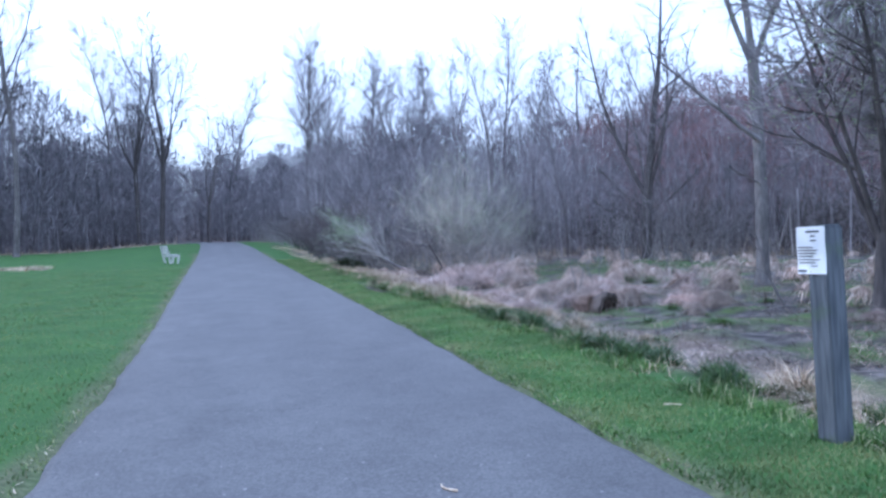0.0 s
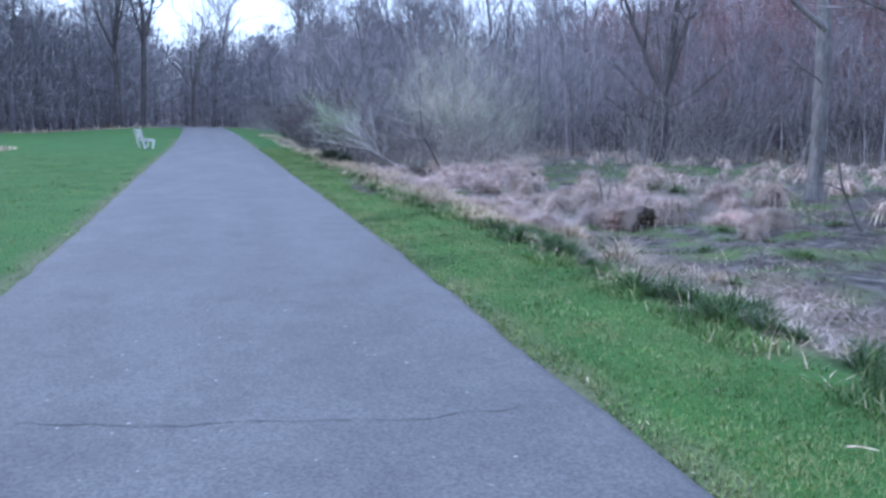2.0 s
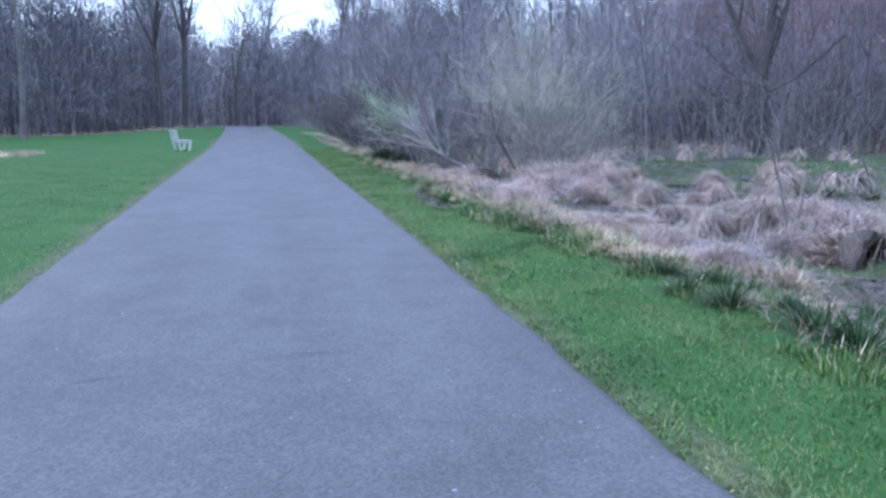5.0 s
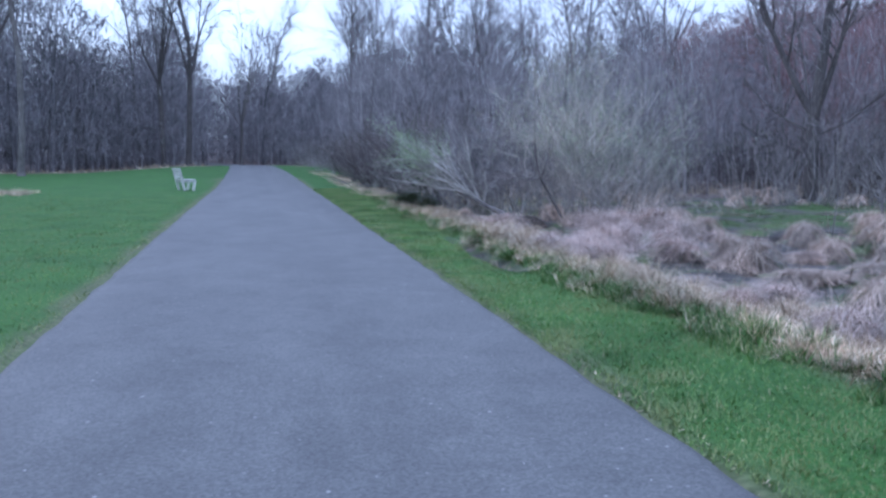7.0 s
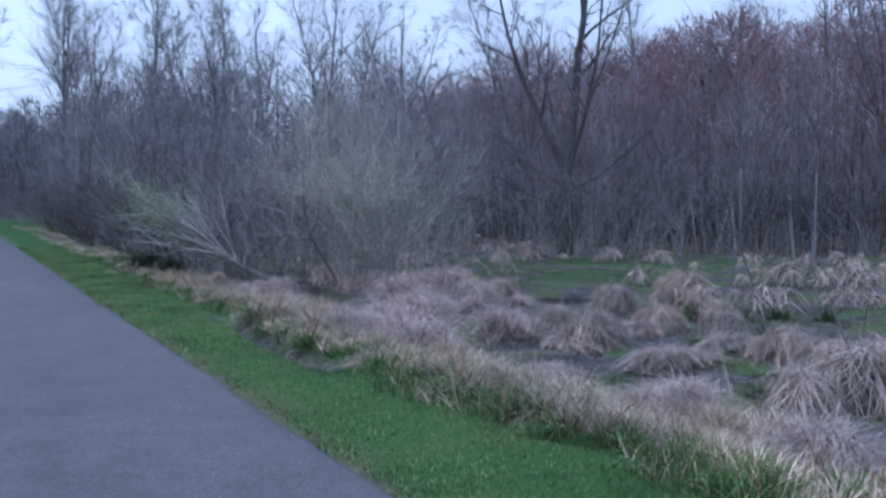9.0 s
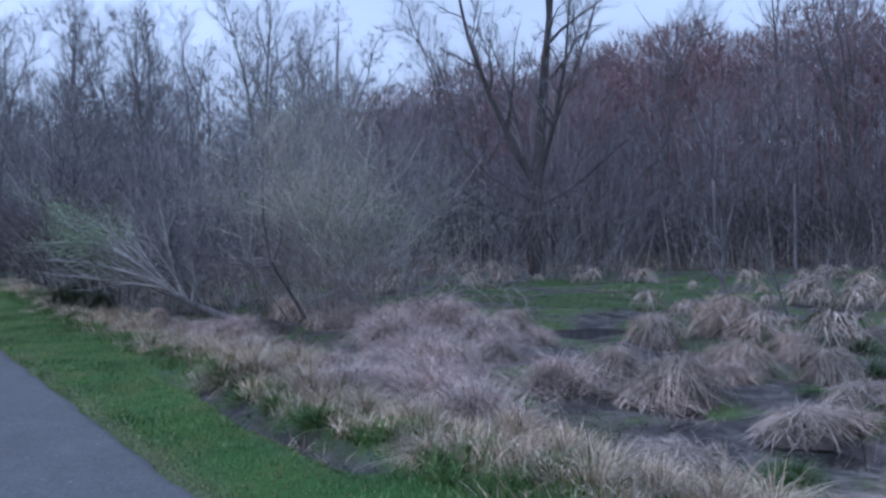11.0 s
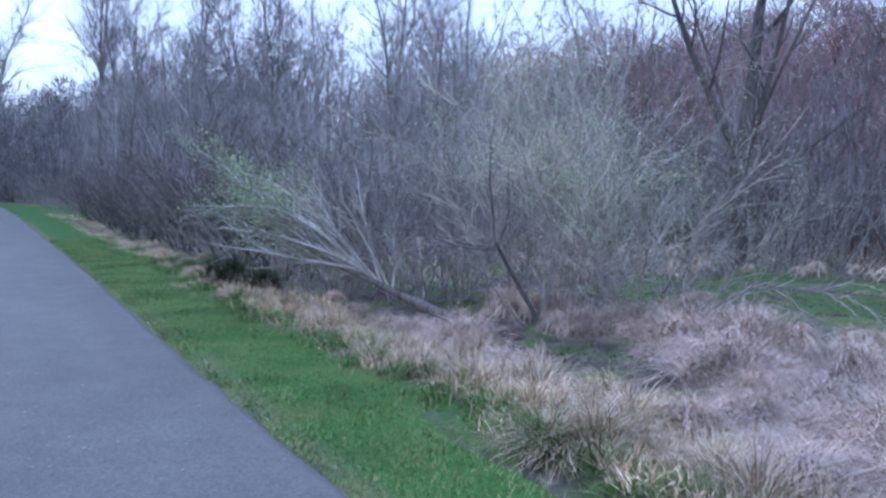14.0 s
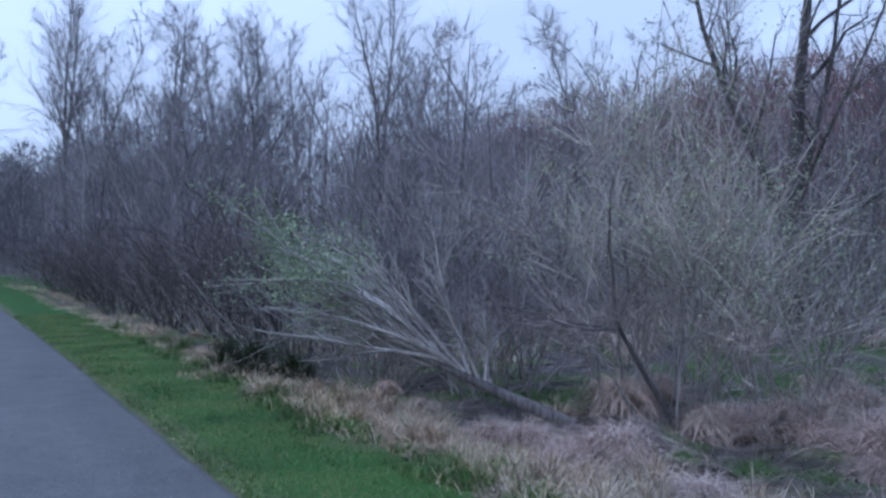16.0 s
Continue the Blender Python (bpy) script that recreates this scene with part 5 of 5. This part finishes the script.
# a long soft ridge of old sedge behind the bank
for i in range(19):
    t = (i + rng.uniform(0, 1)) / 19
    x = float(np.interp(t, [0, 0.25, 0.5, 0.75, 1], [4.95, 5.4, 6.0, 6.6, 7.3])) + rng.normal(0, 0.16)
    y = 20.0 + 5.8 * t + rng.normal(0, 0.15)
    tussock(loose_m, x, y, rng.uniform(0.4, 0.88), "soft tangled heap of pinkish-tan old sedge", "ridge of old sedge", rng.uniform(0.7, 1.1))
# fresh clumps in front of the belt
for i in range(26):
    y = rng.uniform(14, 27)
    x = float(bank(np.array(y))) + rng.uniform(-0.05, 0.4)
    tussock(green_m, x, y, rng.uniform(0.5, 0.85), "green clump of fresh sedge on the marsh bank", "green sedge tussocks", rng.uniform(0.7, 1.0))
for i in range(30):
    x, y = rng.uniform(4.6, 9.5), rng.uniform(9, 20)
    tussock(green_m, x, y, rng.uniform(0.4, 0.8), "small green sedge clump between the marsh mounds", "green marsh clumps", rng.uniform(0.5, 0.8))
# low matted heaps on the mud
for i in range(12):
    x, y = rng.uniform(4.6, 8.5), rng.uniform(15.5, 19.6)
    tussock(thatch_m, x, y, rng.uniform(0.7, 1.25), "low flattened heap of grey sedge on the mud", "flattened sedge heaps", rng.uniform(0.3, 0.55))
# thick growth where the bank is widest
for i in range(48):
    y, out = rng.uniform(13.5, 29), rng.uniform(0.1, 1.5)
    x = float(bank(np.array(y))) + out
    kind = green_m if rng.uniform() < 0.5 - 0.5 * out else (straw_m if out < 0.9 else loose_m)
    tussock(kind, x, y, rng.uniform(0.5, 0.8), "bent sedge clump on the broad part of the bank", "bank sedge clumps", rng.uniform(0.7, 1.0))
# out in the marsh, in clusters
near_marsh, far_marsh = [], []
while len(near_marsh) < 26 or len(far_marsh) < 190:
    x, y = rng.uniform(4.6, 26), rng.uniform(6, 38)
    if not inside(MARSH, np.array(x), np.array(y)) or field_noise(np.array(x), np.array(y), 3.0, 51) < 0.05:
        continue
    if ((x - 13) / 5.5) ** 2 + ((y - 28.5) / 3.2) ** 2 < 1 and rng.uniform() < 0.75:
        continue
    if 4.6 < x < 7.4 and 19 < y < 27.5 and rng.uniform() < 0.85:
        continue
    spot = (x, y, rng.uniform(0.4, 0.95), rng.uniform(0, 6.283), rng.randint(5))
    if x < 9.5 and y > 8:
        if len(near_marsh) < 26:
            near_marsh.append(spot)
    elif len(far_marsh) < 190:
        far_marsh.append(spot)
for x, y, size, turn, kind in near_marsh:
    tussock(thatch_m if rng.uniform() < 0.6 else loose_m, x, y, size, "grey-tan drooping mound of old sedge in the marsh", "old sedge tussocks", rng.uniform(0.7, 1.05))
light = [mound_np(440 + i, 130, 0.42, 0.42, 0.019)[0] for i in range(5)]
heaps = []
for x, y, size, turn, kind in far_marsh:
    v, f = light[kind]
    c, d = math.cos(turn), math.sin(turn)
    heaps.append((np.stack([(v[:, 0] * c - v[:, 1] * d) * size + x, (v[:, 0] * d + v[:, 1] * c) * size + y, v[:, 2] * size + max(lz(x, y), -0.17)], 1), f))
tagged(part_np("far_tussocks", join(heaps), THATCH), "many tan sedge mounds over the far marsh", "tussocks", kind="stuff")
# the clumps that stand out
for x, y, size, kind in [(4.3, 10.4, 1.0, straw_m), (6.5, 14.35, 1.0, loose_m), (6.7, 13.9, 0.85, thatch_m), (5.75, 14.35, 0.7, loose_m), (6.2, 14.6, 0.9, thatch_m), (3.95, 31.9, 1.1, rush_m), (4.25, 31.2, 0.9, rush_m), (3.8, 32.7, 0.9, rush_m), (9.2, 20.3, 1.1, deep_m), (9.6, 19.9, 1.2, deep_m), (10.1, 19.6, 1.1, deep_m), (8.9, 18.8, 0.9, deep_m), (10.6, 19.2, 1.0, deep_m), (3.6, 12.2, 0.75, deep_m), (3.65, 11.7, 0.85, deep_m), (3.85, 11.0, 1.1, deep_m), (3.8, 10.6, 1.0, deep_m), (3.6, 8.7, 1.0, deep_m), (3.8, 8.2, 0.9, deep_m), (3.95, 7.9, 0.9, deep_m), (4.6, 15.6, 0.7, straw_m), (5.0, 24.6, 0.8, straw_m), (4.8, 25.3, 0.85, straw_m), (7.3, 25.6, 0.9, thatch_m), (7.0, 24.8, 1.0, loose_m), (4.8, 23.3, 0.9, straw_m), (4.6, 22.4, 0.9, straw_m), (9.2, 26.9, 0.8, thatch_m), (6.5, 26.4, 0.7, thatch_m), (10.3, 21.6, 1.3, thatch_m), (8.9, 21.65, 0.95, thatch_m), (6.5, 19.2, 0.95, thatch_m), (6.7, 20.15, 0.75, thatch_m), (5.75, 19.95, 0.75, loose_m), (7.5, 23.1, 0.8, thatch_m), (7.5, 24.4, 1.1, loose_m), (8.1, 24.9, 0.85, thatch_m), (6.4, 15.85, 1.1, thatch_m), (5.7, 15.8, 0.75, thatch_m), (7.2, 16.0, 0.9, loose_m), (8.3, 18.9, 0.8, thatch_m), (7.4, 17.3, 0.75, thatch_m), (9.5, 16.8, 0.95, loose_m), (10.4, 16.6, 1.0, thatch_m), (8.05, 23.5, 0.8, thatch_m), (8.1, 26.0, 0.9, loose_m), (5.95, 23.2, 0.95, loose_m), (7.1, 22.9, 0.85, loose_m), (5.3, 21.2, 1.0, loose_m), (7.0, 25.9, 0.85, loose_m), (5.15, 26.75, 0.6, straw_m), (4.85, 26.9, 0.7, straw_m), (6.75, 26.35, 0.7, loose_m), (4.5, 10.8, 0.75, straw_m), (4.05, 5.5, 0.9, straw_m), (3.95, 5.0, 0.8, straw_m), (4.3, 6.1, 0.8, straw_m), (4.45, 23.7, 1.15, straw_m), (4.1, 24.5, 0.9, straw_m), (4.35, 22.5, 1.1, straw_m), (4.1, 25.6, 0.9, straw_m), (5.0, 25.9, 0.9, loose_m), (4.75, 12.7, 0.8, straw_m), (6.5, 27.6, 1.0, thatch_m), (5.9, 27.9, 0.9, straw_m)]:
    tussock(kind, x, y, size, "dark green rush clump at the marsh edge" if kind is rush_m else "dark green clump of sedge on the marsh bank" if kind is deep_m else "large clump of bent sedge at the wet edge", "rush clumps" if kind is rush_m else "dark green sedge tussocks" if kind is deep_m else "large sedge clumps")

for stuff_material, pieces in far_rest.values():
    tagged(part_np("far_sedge", join(pieces), stuff_material), "small sedge clumps farther along the bank", "sedge", kind="stuff")


def hollow_mound():
    """A collapsed mound of thatch with a dark mouth."""
    root = tagged(new("thatch_mound"), "low mound of matted grey sedge with a dark hollow mouth", "mound")
    n, k = 10, 12
    outer, inner = [], []
    for i in range(n):
        t = i / (n - 1)
        w = 0.08 + 0.15 * t ** 0.8
        for j in range(k):
            a = math.pi * j / (k - 1)
            rr = w * (1 + 0.12 * math.sin(3.1 * j + i))
            outer.append((-0.55 + 0.95 * t, rr * math.cos(a) * 1.05, rr * math.sin(a) * 1.25 - 0.03))
            inner.append((-0.55 + 0.96 * t, 0.78 * rr * math.cos(a), 0.78 * rr * math.sin(a) * 1.25 - 0.03))
    v = np.array(outer + inner)
    f = []
    m = n * k
    for i in range(n - 1):
        for j in range(k - 1):
            a = i * k + j
            f += [(a, a + 1, a + k + 1, a + k), (m + a, m + a + k, m + a + k + 1, m + a + 1)]
    for j in range(k - 1):
        a = (n - 1) * k + j
        f += [(a, a + 1, m + a + 1, m + a), (j, m + j, m + j + 1, j + 1)]
    # The inner skin is coloured dark, so the mouth's shade is painted in.
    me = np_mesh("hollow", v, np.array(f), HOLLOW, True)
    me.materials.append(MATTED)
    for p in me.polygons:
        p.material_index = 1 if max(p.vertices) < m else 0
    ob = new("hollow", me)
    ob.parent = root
    r = np.random.RandomState(71)
    q = v[:m - 3 * k][r.randint(0, m - 3 * k, 2800)] + r.normal(0, 0.02, (2800, 3))
    az = np.where(q[:, 1] > 0, np.pi / 2, -np.pi / 2) + r.normal(0, 0.6, 2800) + np.where(q[:, 0] < 0, np.pi * 0.25, 0)
    part_np("thatch", blades(r, q, az, np.full(2800, 1.2), r.uniform(0.1, 0.26, 2800), np.full(2800, 0.007), np.full(2800, 0.4), 3), THATCH, root, "matted grey sedge")
    root.matrix_basis = pose(6.1, 14.0, lz(6.1, 14.0), 0, 0, -72) @ Matrix.Diagonal((1.1, 1.15, 1.3, 1))


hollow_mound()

# ---- dead sticks standing in the marsh ----


def stick(x, y, h, tilt, turn, r0, branches):
    g = np.random.RandomState(int(x * 10 + y))
    bag = empty_bag()
    pts, rad = limb(g, (0, 0, -0.1), (math.sin(tilt), 0, math.cos(tilt)), h, r0, r0 * 0.4, 6, 0.08, 0, bag["limb"])
    for i in range(branches):
        p, d = along(pts, g.uniform(0.4, 0.95))
        limb(g, p, sideways(g, d, 0.7), h * g.uniform(0.2, 0.5), r0 * 0.5, r0 * 0.15, 3, 0.12, 0.05, bag["limb"])
    root = tagged(new("dead_stick"), "thin dead grey stick standing in the marsh", "stick", "dead sticks")
    part_np("stem", tube(bag["limb"][:6], 6), PALE_BARK, root, smooth=True)
    for i in range(branches):
        part_np("branch", tube(bag["limb"][6 + 3 * i:9 + 3 * i], 5), PALE_BARK, root, smooth=True)
    root.matrix_basis = pose(x, y, lz(x, y), 0, 0, turn)


for q in [(7.2, 16.4, 0.85, 0.05, 20, 0.02, 0), (10.3, 21.6, 1.75, 0.04, 80, 0.04, 9), (10.0, 22.4, 1.1, 0.15, 200, 0.018, 0), (6.0, 14.6, 0.9, 0.1, 10, 0.022, 0), (6.2, 14.9, 1.0, 0.08, 130, 0.02, 1), (11.9, 22.0, 1.3, 0.12, 60, 0.02, 4), (13.2, 22.6, 1.5, 0.2, 150, 0.022, 5), (16.5, 24.0, 1.2, 0.3, 20, 0.025, 3), (9.0, 12.5, 1.6, 0.5, 160, 0.03, 3)]:
    stick(*q)

# ---- grass ----


def lawn(name, n, xr, yr, test, length, width, material, label, lie=0.0, seg=2, thin=lambda y: 1.0):
    r = np.random.RandomState(sum(map(ord, name)) + n)
    x, y = r.uniform(*xr, n), yr[0] + (yr[1] - yr[0]) * r.uniform(0, 1, n) ** 1.25
    ok = test(x, y) & (r.uniform(0, 1, n) < thin(y))
    x, y = x[ok], y[ok]
    m = len(x)
    tuft = 0.8 + 0.25 * field_noise(x, y, 0.35, 61) + 0.3 * field_noise(x, y, 1.6, 62)
    L = length * np.clip(tuft, 0.75, 1.7) * r.uniform(0.6, 1.3, m)
    p = np.stack([x, y, land(x, y) - 0.008], 1)
    vf = blades(r, p, r.uniform(0, 6.283, m), np.abs(r.normal(0.3, 0.35, m)) + lie, L, width * r.uniform(0.6, 1.3, m), r.uniform(0.0, 0.5, m), seg)
    return tagged(part_np(name, vf, material), label, "grass", kind="stuff")


lawn("verge_grass", 430000, (1.8, 4.3), (2.5, 48), lambda x, y: (x > right_edge(y) + 0.02 + 0.05 * field_noise(x, y, 0.6, 3)) & (x < bank(y) + 0.25 * field_noise(x, y, 1.0, 5)) & (ditch(x, y) < 0.18), 0.045, 0.009, GRASS, "short green mown grass of the verge", seg=1)
lawn("lawn_grass", 330000, (-14, -1.1), (3.5, 54), lambda x, y: (x < left_edge(y) - 0.02 - 0.05 * field_noise(x, y, 0.6, 3)) & (np.random.RandomState(5).uniform(size=x.shape) > smooth(20, 54, y)), 0.045, 0.011, GRASS, "short green mown grass of the lawn", seg=1)
lawn("bank_sedge", 130000, (1.5, 6.2), (3, 66), lambda x, y: (x > bank(y) - 0.1 + 0.25 * field_noise(x, y, 1.0, 5)) & (x < bank(y) + 1.0 + 0.5 * field_noise(x, y, 1.4, 8)) & (field_noise(x, y, 0.9, 14) > -0.35), 0.18, 0.0075, STRAW, "tan dry sedge lying along the bank", lie=0.25, thin=lambda y: 0.2 + 0.5 * smooth(12, 16, y))
lawn("bank_greens", 110000, (3.0, 5.4), (3, 40), lambda x, y: (x > bank(y) - 0.3) & (x < bank(y) + 0.6 + 0.3 * field_noise(x, y, 2.0, 19)) & (field_noise(x, y, 0.7, 15) > 0.05) & (ditch(x, y) < 0.3), 0.14, 0.009, SEDGE, "fresh green blades along the bank")
belt = lambda x, y, a, b: (x > bank(y) + a + 0.15 * field_noise(x, y, 0.9, 41)) & (x < bank(y) + b + 0.35 * field_noise(x, y, 1.3, 42))
lawn("belt_straw", 85000, (3.0, 5.4), (13, 34), lambda x, y: belt(x, y, 0.12, 1.25) & (field_noise(x, y, 0.45, 43) > -0.4), 0.22, 0.010, STRAW, "cream dry sedge bent over along the bank", lie=0.22, seg=3)
lawn("belt_greens", 80000, (2.9, 5.0), (13, 34), lambda x, y: belt(x, y, -0.1, 0.75) & (field_noise(x, y, 0.4, 44) > -0.25 + 0.5 * smooth(0.1, 0.7, x - bank(y))) & (ditch(x, y) < 0.3), 0.19, 0.009, SEDGE, "green sedge blades mixed into the bank", lie=0.2, seg=3)
lawn("marsh_straw", 115000, (4.4, 26), (6, 40), lambda x, y: inside(MARSH, x, y) & (field_noise(x, y, 1.8, 16) + 0.5 * np.exp(-np.maximum(0, x - bank(y)) / 1.5) > 0.32), 0.18, 0.010, FLAT_SEDGE, "matted grey sedge over the marsh", lie=0.75)
lawn("marsh_greens", 130000, (5, 25), (8, 38), lambda x, y: inside(MARSH, x, y) & (wet_lawn(x, y) > 0.0), 0.055, 0.012, WET_GREEN, "green low growth in the wet marsh")
lawn("wood_edge_straw", 22000, (5, 30), (26, 48), lambda x, y: (~inside(MARSH, x, y)) & (x > 5.2) & (y > 31), 0.4, 0.016, STRAW, "dry tan grass at the foot of the thicket")


def twig(x, y, z, length, bend, turn, r0, material, label):
    pts = [np.array((t * length - length / 2, bend * math.sin(t * 3.0), 0.006)) for t in np.linspace(0, 1, 8)]
    ob = part_np("fallen_twig", rods([(pts[i], pts[i + 1], r0 * (1 - 0.08 * i), r0 * (1 - 0.08 * (i + 1))) for i in range(7)], 5), material, None, smooth=True)
    ob.matrix_basis = pose(x, y, z, 0, 0, turn)
    tagged(ob, label, "twig")


twig(0.98, 4.08, path_z(0.98, 4.08), 0.14, 0.03, 110, 0.007, STRAW, "small curled pale twig lying on the asphalt")
twig(2.95, 5.42, lz(2.95, 5.42) + 0.03, 0.12, 0.02, -35, 0.006, STRAW, "pale broken stick lying on the verge grass")
ROTTEN = plant("rotten_straw", [(0.0, (0.035, 0.03, 0.026)), (0.5, (0.12, 0.10, 0.088)), (1.0, (0.30, 0.255, 0.22))], 0.85)
lawn("ditch_litter", 9000, (2.9, 3.5), (18, 24), lambda x, y: ditch(x, y) > 0.25, 0.1, 0.010, ROTTEN, "dark rotting blades in the muddy runnel", lie=0.8, seg=1)
lawn("marsh_litter", 230000, (4.0, 15), (7, 34), lambda x, y: inside(MARSH, x, y) & (land(x, y) > -0.2) & (field_noise(x, y, 0.7, 77) > -0.6), 0.13, 0.012, ROTTEN, "rotting dark straw lying on the mud", lie=0.95, seg=1)

lawn("path_fringe", 26000, (-3.2, 2.6), (2.5, 40), lambda x, y: (np.abs(x - right_edge(y) - 0.05) < 0.07) | (np.abs(left_edge(y) - x - 0.05) < 0.07), 0.04, 0.009, STRAW, "dry worn grass along the path's edges", lie=0.6, seg=1)
lawn("field_straw", 9000, (-19, -9.2), (43, 46), lambda x, y: field_noise(x, y, 1.2, 88) > -0.2, 0.3, 0.02, STRAW, "patch of tall dry grass left standing on the lawn", lie=0.3)
lawn("wood_foot_straw", 16000, (-48, -6), (66, 92), lambda x, y: np.abs(y - 83.0 - 0.35 * (x + 10) + 0.8 * field_noise(x, y, 4.0, 89)) < 1.6, 0.5, 0.03, STRAW, "dry pale grass along the foot of the woods", lie=0.3)
lawn("flattened_straw", 80000, (3.9, 6.2), (4.5, 14), lambda x, y: (x > bank(y) + 0.3 + 0.2 * field_noise(x, y, 1.0, 91)) & (x < bank(y) + 1.25 + 0.6 * field_noise(x, y, 2.0, 92)), 0.15, 0.008, PINK_SEDGE, "pale straw pressed flat on the mud", lie=1.05, seg=1)
lawn("dead_stalks", 900, (5.6, 11), (13, 20), lambda x, y: field_noise(x, y, 1.5, 93) > 0.35, 0.75, 0.008, FLAT_SEDGE, "thin dead stalks standing between the mounds", seg=3)
lawn("verge_tufts", 60000, (1.9, 3.9), (2.5, 32), lambda x, y: (x > right_edge(y) + 0.15) & (x < bank(y) + 0.1) & (field_noise(x, y, 0.3, 95) + 0.5 * field_noise(x, y, 1.3, 96) > 0.55) & (ditch(x, y) < 0.18), 0.085, 0.008, GRASS, "longer tufts of grass in the verge", lie=0.15)
lawn("lawn_tufts", 45000, (-10, -1.2), (3.5, 40), lambda x, y: (x < left_edge(y) - 0.12) & (field_noise(x, y, 0.4, 97) + 0.5 * field_noise(x, y, 1.6, 98) > 0.5), 0.08, 0.010, GRASS, "longer tufts of grass in the lawn", lie=0.15)
